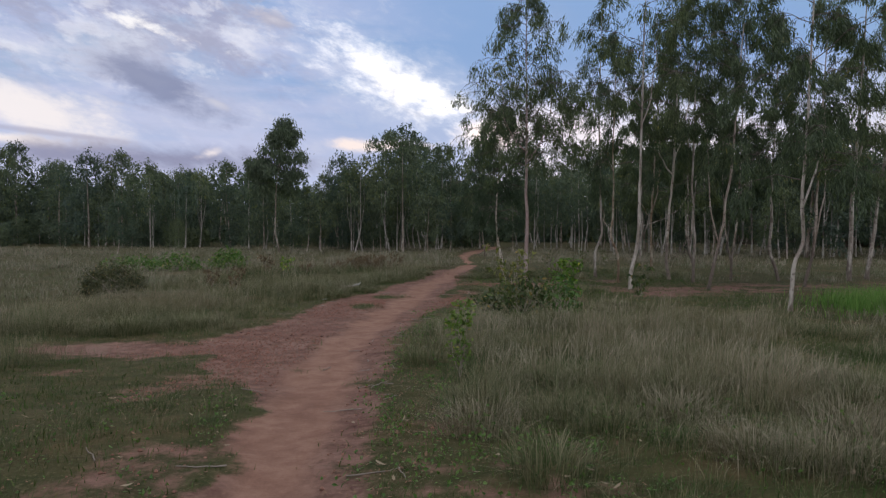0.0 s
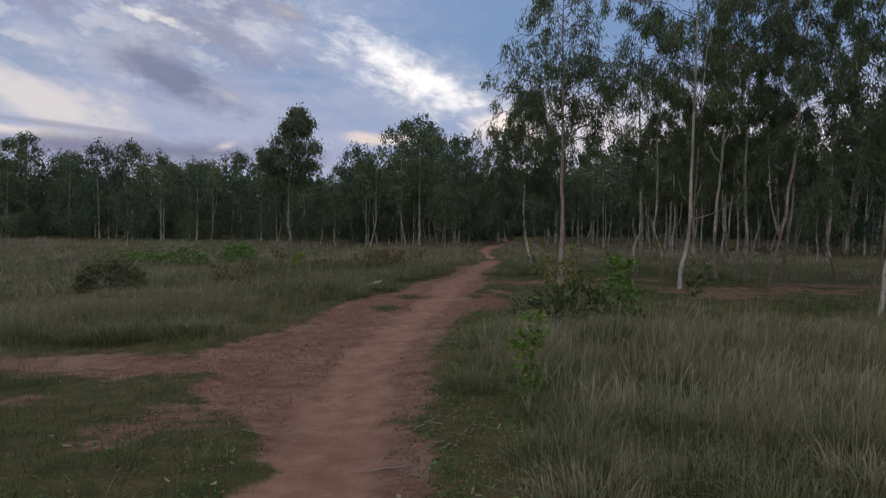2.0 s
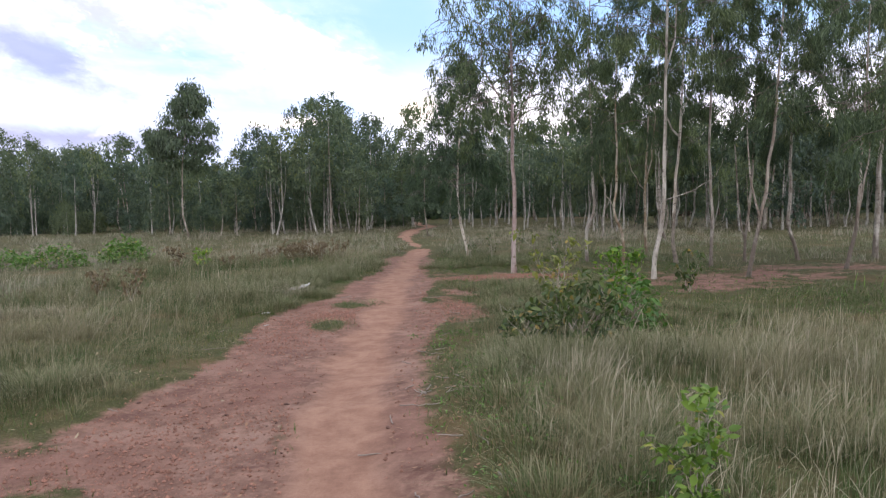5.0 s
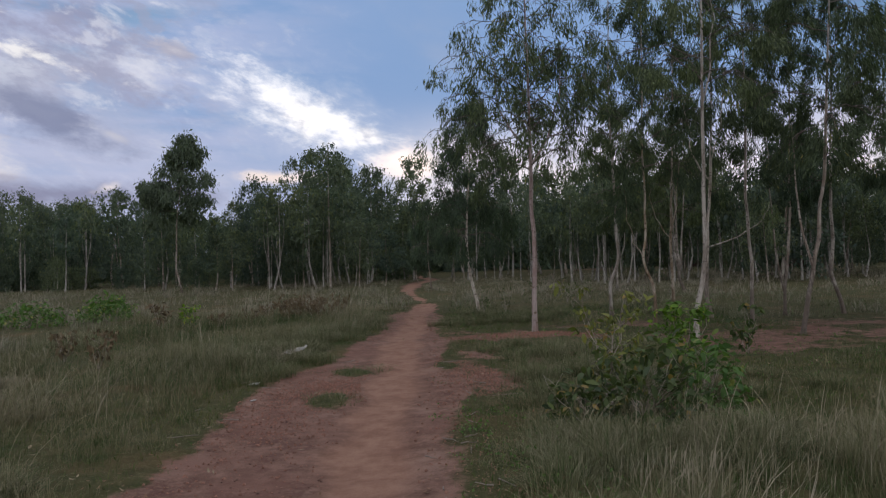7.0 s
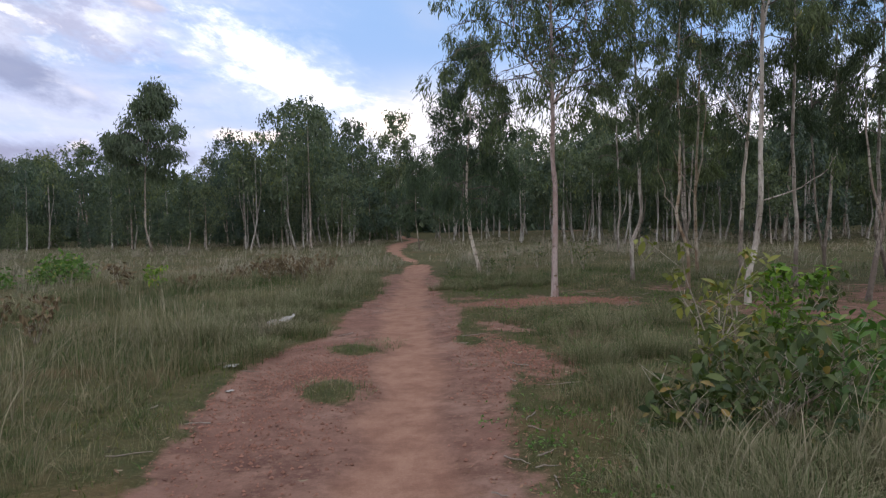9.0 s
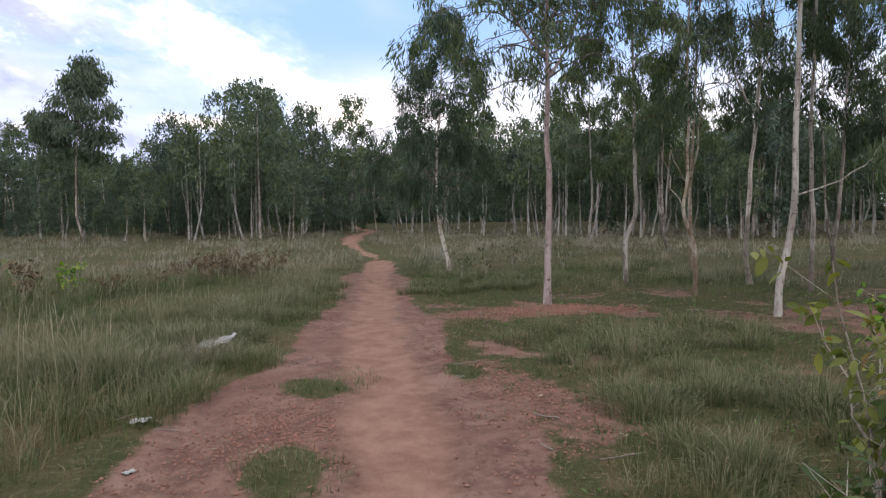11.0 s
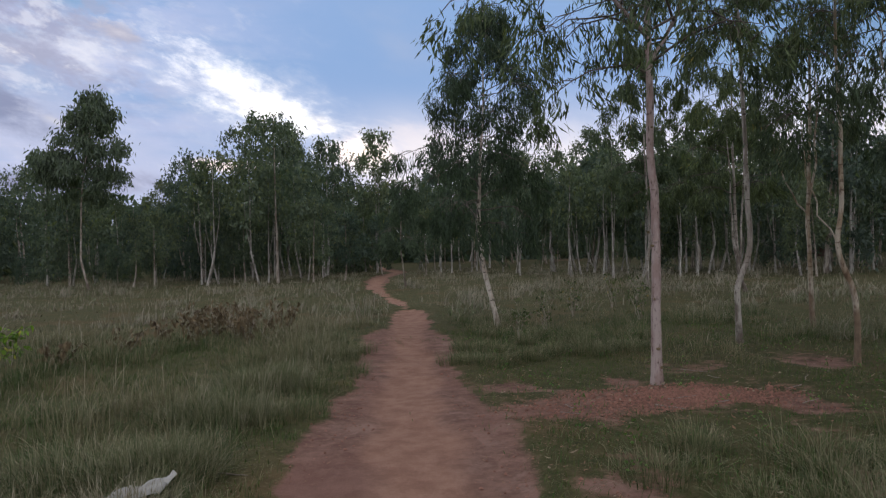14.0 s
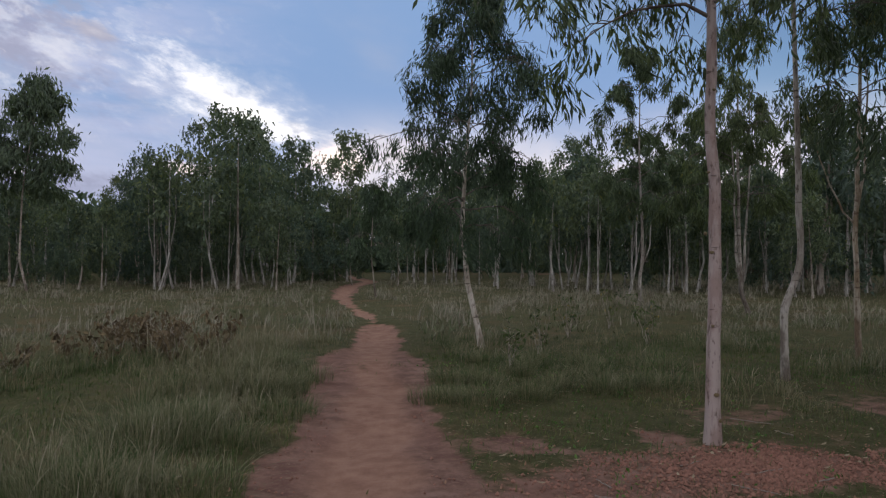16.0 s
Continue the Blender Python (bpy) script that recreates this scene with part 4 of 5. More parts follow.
# ---------------------------------------------------------------- the wood behind
def build_wood():
    rng = np.random.default_rng(77)
    # three sorts: slim with a bare stem, full with foliage almost to the ground, and low understorey
    slim, full, under = [], [], []
    for k in range(6):
        high = (8.0, 8.8, 7.2, 9.2, 6.6, 8.4)[k]
        bends = [(0, rng.normal(0, 0.15), 0), (1.2, rng.normal(0, 0.2), 0), (high, rng.normal(0, 0.4), 0)]
        forks = [(1.0 + rng.uniform(0, 1), rng.uniform(0, 360), 0.5, high * 0.8)] if k % 2 else []
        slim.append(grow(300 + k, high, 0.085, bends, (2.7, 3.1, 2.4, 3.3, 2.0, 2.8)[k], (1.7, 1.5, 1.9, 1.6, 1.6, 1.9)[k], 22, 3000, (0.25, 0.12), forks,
                         WOOD_BARK if k % 2 else BROWN_BARK, HAZED_LEAF, 5, 0.25, 6, "wood_tree", 0.17, False, 0.2, 0.12, k % 3 != 1))
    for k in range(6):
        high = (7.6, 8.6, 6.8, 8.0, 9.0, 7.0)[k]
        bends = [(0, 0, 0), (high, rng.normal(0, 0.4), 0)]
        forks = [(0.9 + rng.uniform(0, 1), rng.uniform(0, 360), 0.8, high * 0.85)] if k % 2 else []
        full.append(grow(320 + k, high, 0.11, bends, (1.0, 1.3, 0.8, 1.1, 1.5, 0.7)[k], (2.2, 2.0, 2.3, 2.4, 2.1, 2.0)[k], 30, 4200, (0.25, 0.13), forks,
                         BROWN_BARK, HAZED_DENSE_LEAF, 5, 0.3, 6, "wood_tree", 0.2, False, 0.25, 0.4, k % 2 == 0))
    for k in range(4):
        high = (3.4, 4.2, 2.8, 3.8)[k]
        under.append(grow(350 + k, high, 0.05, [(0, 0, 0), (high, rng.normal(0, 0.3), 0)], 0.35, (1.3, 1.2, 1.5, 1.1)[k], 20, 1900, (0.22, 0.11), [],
                          BROWN_BARK, HAZED_LEAF, 5, 0.3, 5, "understorey_tree", 0.18, False, 0.22, 0.3, k % 2 == 0))
    kinds = slim + full + under
    label = ("slim eucalyptus at the edge of the wood, pale trunk", "dense dark green tree within the wood", "low bushy young tree at the wood's edge")
    spots = [(-10.2, 52.4, 4), (-9.1, 51.8, 2), (-5.3, 53.0, 2), (-4.6, 52.6, 4), (-2.8, 51.2, 0), (-0.8, 50.2, 2), (0.8, 51.0, 4), (-22.0, 46.5, 4), (3.4, 57.0, 4), (5.9, 55.0, 2), (-7.4, 57, 6), (-14.5, 56, 8)]
    tall = [(-4.9, 60.0, 3, 1.06), (0.2, 60.0, 1, 1.1), (-32.5, 63.0, 10, 0.98), (-29.4, 63.0, 7, 1.02), (3.6, 61.5, 1, 1.0), (-2.4, 62.0, 5, 1.0), (-9.0, 66.0, 9, 1.05)]
    spots += [(x, y, k) for x, y, k, _ in tall]
    tries = 0
    while len(spots) < 290 and tries < 20000:
        tries += 1
        az, r = radians(rng.uniform(-48, 52)), math.sqrt(rng.uniform(44 ** 2, 112 ** 2))
        x, y = math.sin(az) * r, math.cos(az) * r
        start = np.interp(x, [-60, -30, -14, -8, 0, 4, 8, 14, 20, 30, 60], [62, 66, 60, 54, 54, 62, 58, 44, 38, 36, 36])
        if y < start + rng.uniform(0, 4) or (0.5 < x < 6.0 and y < 64):
            continue
        gap = 2.3 if r < 75 else 3.2
        if any((x - a) ** 2 + (y - b) ** 2 < gap * gap for a, b, _ in spots[-400:]):
            continue
        # the left of the wood is dense and leafy, the right more open with bare stems
        dense = np.interp(x, [-16, -6, 6, 14], [0.85, 0.55, 0.35, 0.1])
        spots.append((x, y, int(rng.integers(6, 12)) if rng.uniform() < dense else int(rng.integers(0, 6))))
    for _ in range(90):
        x = rng.uniform(-46, 44)
        y = float(np.interp(x, [-60, -30, -14, -8, 0, 4, 8, 14, 20, 30, 60], [61, 63, 58, 55, 56, 66, 62, 52, 50, 52, 52])) + rng.gamma(1.6, 5.0)
        if x < 5 or rng.uniform() < 0.15:
            spots.append((x, y, int(rng.integers(12, 16))))
    used = set()
    for x, y, k in spots:
        s = rng.uniform(0.78, 1.18) * (0.93 if y < 70 else 1.04) * float(np.interp(x, [-34, -26, -20, -7, -2, 6], [0.95, 1.0, 0.82, 0.95, 1.08, 1.06])) * (0.8 if (abs(x + 12.5) < 6 and y < 75) else 1.0)
        s *= 0.86 if x > 9 and y < 62 else 1.0
        s = next((f for a, b, _, f in tall if (a, b) == (x, y)), s)
        m = Matrix.LocRotScale((x, y, float(land(x, y))), Euler((0, 0, rng.uniform(0, 6.28))), (s, s, s * rng.uniform(0.92, 1.1)))
        if k in used:
            t = copy_thing(kinds[k], m)
        else:
            t = kinds[k]
            used.add(k)
            t.matrix_basis = m
        tagged(t, label[2 if k > 11 else int(k > 5)], "tree", "low trees under the wood" if k > 11 else "trees of the wood")
    # slim pole-like young trees at the edge of the wood
    poles = []
    for k in range(4):
        high = (6.0, 7.2, 5.2, 6.6)[k]
        bends = [(0, rng.normal(0, 0.2), 0), (1.5, rng.normal(0, 0.25), 0), (high, rng.normal(0, 0.5), 0)]
        poles.append(grow(340 + k, high, 0.062, bends, high * 0.52, 1.0, 9, 650, (0.26, 0.12), [(1.5, rng.uniform(0, 360), 0.4, high * 0.8)] if k % 2 else [], WOOD_BARK, HAZED_LEAF, 5, 0.25, 5, "pole_tree", 0.17, False, 0.12, 0.1))
    placed = []
    while len(placed) < 120:
        x, y = rng.uniform(-34, 40), rng.uniform(40, 74)
        start = np.interp(x, [-60, -30, -14, -8, 0, 4, 8, 14, 20, 30, 60], [60, 60, 54, 50, 50, 58, 54, 42, 37, 36, 36])
        if y < start or y > start + 13 or (0 < x < 6 and y < 64) or (x < -8 and rng.uniform() < 0.7) or any((x - a) ** 2 + (y - b) ** 2 < 0.6 for a, b in placed):
            continue
        s = rng.uniform(0.75, 1.1)
        m = Matrix.LocRotScale((x, y, float(land(x, y))), Euler((0, 0, rng.uniform(0, 6.28))), (s, s, s))
        k = len(placed) % 4
        t = poles[k] if len(placed) < 4 else copy_thing(poles[k], m)
        t.matrix_basis = m
        placed.append((x, y))
        tagged(t, "slim young tree with bare pale stem at the wood's edge", "tree", "slim trees at the wood's edge")
    # deep inside the wood: undergrowth and further crowns that close the view
    az = np.radians(rng.uniform(-52, 56, 26000))
    r = rng.uniform(92, 125, 26000)
    top = 5.0 + 4.5 * lattice(np.degrees(az), r * 0.02, 3.0, 51)
    z = np.where(np.arange(26000) < 7000, rng.uniform(-0.2, 2.2, 26000), top * rng.uniform(0, 1, 26000) ** 0.85 - 0.2)
    c = np.stack([np.sin(az) * r, np.cos(az) * r, z], 1)
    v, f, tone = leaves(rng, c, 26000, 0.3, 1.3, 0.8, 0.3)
    tagged(new("distant_woods", sheet("distant_woods", v, f, HAZED_LEAF, (("tone", tone),), False)), "dark foliage deep inside the wood", "woods", kind="stuff")


build_wood()


# ---------------------------------------------------------------- shrubs, saplings and weeds
def leaf_mesh(name, mat, length, width, curl, tone):
    """One broad leaf, folded along its rib, growing along +x."""
    f = np.array([0.0, 0.22, 0.5, 0.78, 1.0])
    half = width * 0.5 * np.array([0.02, 0.75, 1.0, 0.62, 0.02])
    V, F = [], []
    for a, b in zip(f, half):
        z = -curl * length * a * a
        V += [(a * length, b, z + 0.3 * b), (a * length, 0, z), (a * length, -b, z + 0.3 * b)]
    for k in range(4):
        i = 3 * k
        F += [(i, i + 1, i + 4, i + 3), (i + 1, i + 2, i + 5, i + 4)]
    return sheet(name, V, F, mat, (("tone", np.full(len(V), tone)),))


def shrub(name, seed, x, y, high, wide, stems, count, leaf, mat, label, category="shrub", single=0, wood=None, flat=0.2, group="", slim=0.45, dome=False):
    """Stems from one foot with broad leaves; single: how many leaves are pieces of their own; dome: a rounded bush, leafy down to the ground."""
    rng = np.random.default_rng(seed)
    root = new(name)
    centres, owner, stem_parts = [], [], []
    for i in range(stems):
        a = 2 * np.pi * i / stems + rng.normal(0, 0.5)
        top, out = high * rng.uniform(0.65, 1.0), wide * rng.uniform(0.3, 1.0)
        f = np.linspace(0, 1, 7)
        pts = np.stack([np.cos(a) * out * f ** 1.2, np.sin(a) * out * f ** 1.2, top * f - 0.04], 1)
        pts[1:] += rng.normal(0, 0.02 * high, (6, 3))
        low = []
        bits = [tube(pts, np.linspace(0.012, 0.003, 7) * (0.5 + high) * slim, 5, low)]
        for _ in range(4):
            b = rng.uniform(0.25, 0.95)
            o = np.array([np.interp(b, f, pts[:, c]) for c in range(3)])
            a2, l2 = rng.uniform(0, 6.28), rng.uniform(0.12, 0.3) * high * min(1.0, 0.3 + 2.2 * wide)
            g = np.linspace(0, 1, 4)
            tw = o + np.stack([np.cos(a2) * l2 * g, np.sin(a2) * l2 * g, l2 * 0.7 * g], 1)
            bits.append(tube(tw, np.linspace(0.003, 0.0015, 4), 3, low))
            centres += list(tw[1:])
        centres += list(pts[2:]) + [pts[6]] * 3
        v, q = joined(bits)
        stem_parts.append(part("stem", sheet("stem", v, q, wood or BROWN_BARK, (("low", np.concatenate(low) * 0),)), root))
        owner += [i] * (len(centres) - len(owner))
    if dome:
        d = rng.normal(0, 1, (700, 3))
        d /= np.linalg.norm(d, axis=1)[:, None]
        lump = 0.72 + 0.5 * lattice(np.arctan2(d[:, 1], d[:, 0]) * 2, d[:, 2] * 3, 0.9, seed)
        d = d * (lump * rng.uniform(0.55, 1.0, 700) ** 0.6)[:, None]
        centres = list(np.stack([d[:, 0] * wide, d[:, 1] * wide, np.abs(d[:, 2]) * high], 1))
        owner = [i % stems for i in range(700)]
    centres = np.array(centres)
    kinds = [leaf_mesh("leaf", mat, leaf[0] * k, leaf[1] * k, c, t) for k, c, t in ((1.0, 0.2, 0.2), (0.8, 0.35, 0.5), (1.15, 0.1, 0.75), (0.9, 0.5, 0.9), (0.75, 0.3, 0.98))]

    def placed():
        j = int(rng.integers(0, len(centres)))
        c = centres[j] + rng.normal(0, 0.03 * wide + 0.01, 3)
        return j, Matrix.LocRotScale(c, Euler((rng.normal(0, 0.7), rng.normal(flat, 0.6), rng.uniform(0, 6.28))), (rng.uniform(0.6, 1.25),) * 3)

    def which():
        return kinds[rng.choice(5, p=(0.3, 0.28, 0.22, 0.14, 0.06))]

    for _ in range(min(single, count)):
        j, m = placed()
        ob = part("leaf", which(), stem_parts[owner[j]])
        ob.matrix_basis = m
    rest = count - single
    if rest > 0:
        V, F, T, n = [], [], [], 0
        shapes = []
        for me in kinds:
            co = np.zeros(len(me.vertices) * 3, np.float32)
            me.vertices.foreach_get("co", co)
            shapes.append(co.reshape(-1, 3))
        quads = np.array([(3 * k, 3 * k + 1, 3 * k + 4, 3 * k + 3) for k in range(4)] + [(3 * k + 1, 3 * k + 2, 3 * k + 5, 3 * k + 4) for k in range(4)])
        tones = (0.2, 0.5, 0.75, 0.9, 0.98)
        for _ in range(rest):
            i = rng.choice(5, p=(0.3, 0.28, 0.22, 0.14, 0.06))
            m = np.array(placed()[1])
            v = shapes[i] @ m[:3, :3].T + m[:3, 3]
            V.append(v), F.append(quads + n), T.append(np.full(len(v), np.clip(tones[i] + rng.normal(0, 0.06), 0, 1)))
            n += len(v)
        part("foliage", sheet("foliage", np.concatenate(V), np.concatenate(F), mat, (("tone", np.concatenate(T)),)), root)
    stand(root, x, y, 0, 1, label, category, group)
    return root


def build_shrubs():
    # the leafy shrubs beside the path
    shrub("shrub", 1, 0.95, 12.9, 0.58, 0.40, 9, 270, (0.115, 0.055), BUSH_LEAF, "low shrub with broad grey-green leaves beside the path", single=150, dome=True, slim=0.3)
    shrub("shrub", 2, 1.62, 12.95, 0.80, 0.62, 14, 620, (0.118, 0.055), BUSH_LEAF, "leafy shrub with broad dull green leaves, some browned", single=200, flat=0.5, dome=True, slim=0.3)
    shrub("shrub", 3, 2.35, 13.15, 0.78, 0.5, 11, 420, (0.115, 0.054), MID_LEAF, "low shrub with broad green leaves in the grass", single=120, dome=True, slim=0.3)
    shrub("sapling", 4, 2.75, 14.4, 1.1, 0.30, 7, 420, (0.095, 0.05), FRESH_LEAF, "bright green leafy sapling among dull shrubs", "sapling", 120)
    shrub("sapling", 5, 1.45, 13.5, 1.42, 0.36, 6, 250, (0.095, 0.045), YELLOW_LEAF, "thin sapling with a few yellowing leaves", "sapling", 60)
    shrub("sapling", 6, 0.27, 7.42, 0.88, 0.15, 8, 420, (0.056, 0.028), SEEDLING_LEAF, "small light green seedling standing in tall grass", "sapling", 200, flat=-0.1, slim=0.28)
    shrub("sapling", 7, 5.0, 16.6, 0.85, 0.26, 4, 110, (0.11, 0.06), BUSH_LEAF, "small dark sapling with drooping leaves", "sapling", 60, flat=0.8)
    # across the meadow
    shrub("bush", 8, -8.5, 17.6, 0.88, 0.85, 26, 4600, (0.085, 0.026), DARK_LEAF, "dark grey-brown rounded bush in the dry grass", "bush", dome=True, slim=0.3)
    shrub("bush", 9, -8.9, 28.6, 0.8, 0.85, 12, 1100, (0.13, 0.065), MID_LEAF, "bright green bush in the meadow", "bush", dome=True)
    shrub("bush", 10, -10.6, 27.2, 0.7, 1.15, 14, 800, (0.12, 0.06), MID_LEAF, "low green bush in the meadow", "bush", dome=True)
    shrub("bush", 11, -12.3, 27.4, 0.7, 1.2, 14, 800, (0.12, 0.06), MID_LEAF, "low green bush in the meadow", "bush", dome=True)
    shrub("weed", 12, -6.2, 24.4, 0.75, 0.3, 5, 110, (0.13, 0.06), DEAD_WEED, "dark brown withered weed in the grass", "weed")
    shrub("weed", 13, -5.7, 25.3, 0.6, 0.35, 5, 150, (0.11, 0.05), FRESH_LEAF, "pale yellow-green weed in the meadow", "weed", 60)
    rng = np.random.default_rng(31)
    for x, y in ((-2.0, 26.9), (-2.6, 27.3), (-3.2, 26.6), (-4.2, 26.0), (-4.9, 24.8), (-1.7, 27.6), (-6.5, 19.4), (-5.5, 18.2), (-2.6, 28.1), (-3.6, 29.0), (-3.9, 27.3), (-3.0, 27.8), (-2.3, 26.4), (-3.4, 28.3), (-2.9, 28.8)):
        shrub("weed", 40 + int(rng.integers(0, 900)), x, y, rng.uniform(0.45, 0.7), 0.34, 7, 150, (0.10, 0.04), DEAD_WEED, "dead brown weed standing in dry grass", "weed", flat=0.9, group="dead weeds in the meadow")
    for x, y in ((7.6, 31.2), (6.3, 30.0), (4.6, 28.4), (5.6, 27.2), (11.6, 39.5), (3.2, 26.4), (2.3, 25.2)):
        shrub("weed", 60 + int(rng.integers(0, 900)), x, y, rng.uniform(0.6, 0.95), 0.26, 5, 100, (0.085, 0.03), BUSH_LEAF, "leggy green weed under the trees", "weed", flat=0.3, group="weeds under the trees")


build_shrubs()


# ---------------------------------------------------------------- litter, stones and twigs
def build_litter():
    rng = np.random.default_rng(9)
    # fallen leaves: beside the way, under the near trees
    edge = rng.uniform(3.0, 27, 2000)
    x = np.concatenate([np.interp(edge, WAY_Y, WAY_R) + rng.normal(0.15, 0.32, 2000), rng.uniform(-3.4, 1.6, 2000), rng.normal(2.6, 1.3, 350), rng.normal(5.8, 2.4, 1500), rng.uniform(-3.5, -1.2, 150)])
    y = np.concatenate([edge, rng.uniform(2.0, 30, 2000), rng.normal(20.6, 0.8, 350), rng.normal(20.0, 1.9, 1500), rng.uniform(2.4, 6.2, 150)])
    x, y = np.concatenate([x, rng.uniform(0.5, 9, 2400), rng.normal(2.2, 1.2, 400), rng.normal(-0.35, 0.3, 900), rng.uniform(-4.5, -1.4, 500)]), np.concatenate([y, rng.uniform(13, 23.5, 2400), rng.normal(20.2, 0.8, 400), rng.uniform(3.5, 13, 900), rng.uniform(5, 12, 500)])
    strewn(rng, "fallen_leaves", x, y, 0.010, 0.048, DEAD_LEAF, "dry brown and pale fallen leaves strewn on the earth")
    # larger bleached leaves lying singly on the turf
    x = np.concatenate([rng.uniform(-4.2, -1.3, 60), rng.uniform(-0.8, 4.5, 110), rng.uniform(0.3, 10, 420), rng.uniform(-4.5, -1.5, 40), rng.normal(3.4, 1.6, 70)])
    y = np.concatenate([rng.uniform(2.4, 7.4, 60), rng.uniform(2.5, 7.0, 110), rng.uniform(13, 23.5, 420), rng.uniform(10, 18, 40), rng.normal(21.2, 0.7, 70)])
    strewn(rng, "bleached_leaves", x, y, 0.03, 0.075, PALE_LEAF, "pale bleached leaves and bark flakes on the turf", 0.03)
    # laterite stones along the rough margins and round the foot of a tree
    gravel(rng)
    clods(rng)
    twigs(rng)


def strewn(rng, name, x, y, least, most, mat, label, up=0.004):
    keep = (tread(x, y) * bareness(x, y) < 0.5) | (rng.uniform(0, 1, len(x)) < 0.08)
    x, y = x[keep], y[keep]
    n = len(x)
    a, ln = rng.uniform(0, 6.28, n), rng.uniform(least, most, n)
    wd = ln * rng.uniform(0.22, 0.5, n)
    z = land(x, y) + up + rng.uniform(0.0, 0.016, n)
    cx, cy = np.cos(a), np.sin(a)
    tilt = rng.normal(0, 0.25, n)
    rows = []
    for f, b in ((0, 0.05), (0.35, 1), (0.7, 0.8), (1, 0.05)):
        lift = ln * (tilt * (f - 0.5) + 0.5 * (f - 0.5) ** 2)
        for s in (-0.5, 0.5):
            rows.append(np.stack([x + cx * ln * (f - 0.5) - cy * wd * b * s, y + cy * ln * (f - 0.5) + cx * wd * b * s, z + lift + 0.1 * wd * b], 1))
    V = np.stack(rows, 1).reshape(-1, 3)
    F = (np.arange(n)[:, None, None] * 8 + np.array([(0, 1, 3, 2), (2, 3, 5, 4), (4, 5, 7, 6)])[None]).reshape(-1, 4)
    tagged(new(name, sheet(name, V, F, mat)), label, "leaf litter", kind="stuff")


def gravel(rng):
    x = np.concatenate([rng.uniform(-4.2, 1.4, 9000), rng.normal(2.5, 0.85, 5200), rng.normal(-1.6, 0.4, 2400), rng.normal(0.45, 0.35, 3000), rng.normal(-2.3, 0.4, 1300), rng.normal(-2.7, 0.75, 6000), rng.normal(2.65, 0.35, 2600)])
    y = np.concatenate([rng.uniform(3.0, 24, 9000), rng.normal(20.5, 0.45, 5200), rng.normal(15.8, 0.6, 2400), rng.normal(16.2, 1.3, 3000), rng.normal(14.3, 0.9, 1300), rng.normal(9.0, 1.6, 6000), rng.normal(20.45, 0.3, 2600)])
    b = bareness(x, y)
    keep = (b > 0.4) & (tread(x, y) < 0.25) & ((lattice(x, y, 1.1, 61) > 0.45) | (np.arange(len(x)) >= 9000))
    x, y = x[keep], y[keep]
    n = len(x)
    s = np.clip(rng.gamma(2.0, 0.0030, n) + 0.003, 0.003, 0.019) * np.where(y > 19.5, 1.2, np.where((y > 12.8) & (y < 16.5), 1.05, 1.0))
    cube = np.array([(1, 0, 0), (-1, 0, 0), (0, 1, 0), (0, -1, 0), (0, 0, 0.8), (0, 0, -0.8)], float)
    tri = np.array([(0, 2, 4), (2, 1, 4), (1, 3, 4), (3, 0, 4), (2, 0, 5), (1, 2, 5), (3, 1, 5), (0, 3, 5)])
    V = cube[None] * s[:, None, None] * rng.uniform(0.75, 1.25, (n, 6, 1))
    a = rng.uniform(0, 6.28, n)
    ca, sa = np.cos(a)[:, None], np.sin(a)[:, None]
    V = np.stack([V[:, :, 0] * ca - V[:, :, 1] * sa + x[:, None], V[:, :, 0] * sa + V[:, :, 1] * ca + y[:, None], V[:, :, 2] + (land(x, y) + 0.3 * s)[:, None]], -1).reshape(-1, 3)
    F = (np.arange(n)[:, None, None] * 6 + tri[None]).reshape(-1, 3)
    tagged(new("gravel", sheet("gravel", V, F, STONE, (), False)), "small reddish laterite stones on bare earth", "gravel", kind="stuff")


def clods(rng):
    """Loose dark lumps of earth on the rough margin of the path."""
    n = 130
    x, y = rng.normal(-2.25, 0.5, n), rng.uniform(9.5, 16.0, n)
    ok = (bareness(x, y) > 0.4) & (tread(x, y) < 0.3)
    x, y = x[ok], y[ok]
    pieces = []
    for a, b in zip(x, y):
        s = rng.uniform(0.006, 0.012) + 0.02 * rng.uniform() ** 4
        f = np.linspace(-1, 1, 5)
        pts = np.stack([f * s, rng.normal(0, 0.15, 5) * s, np.full(5, 0.25 * s)], 1)
        v, q = tube(pts, s * 0.62 * np.array([0.1, 0.8, 1.0, 0.75, 0.1]) * rng.uniform(0.8, 1.2, 5), 5, [])
        t = rng.uniform(0, 6.28)
        v = np.stack([v[:, 0] * math.cos(t) - v[:, 1] * math.sin(t) + a, v[:, 0] * math.sin(t) + v[:, 1] * math.cos(t) + b, v[:, 2] * 0.8 + float(land(a, b))], 1)
        pieces.append((v, q))
    v, q = joined(pieces)
    tagged(new("earth_clods", sheet("earth_clods", v, q, CLOD)), "loose dark brown lumps of earth beside the track", "earth clods", kind="stuff")


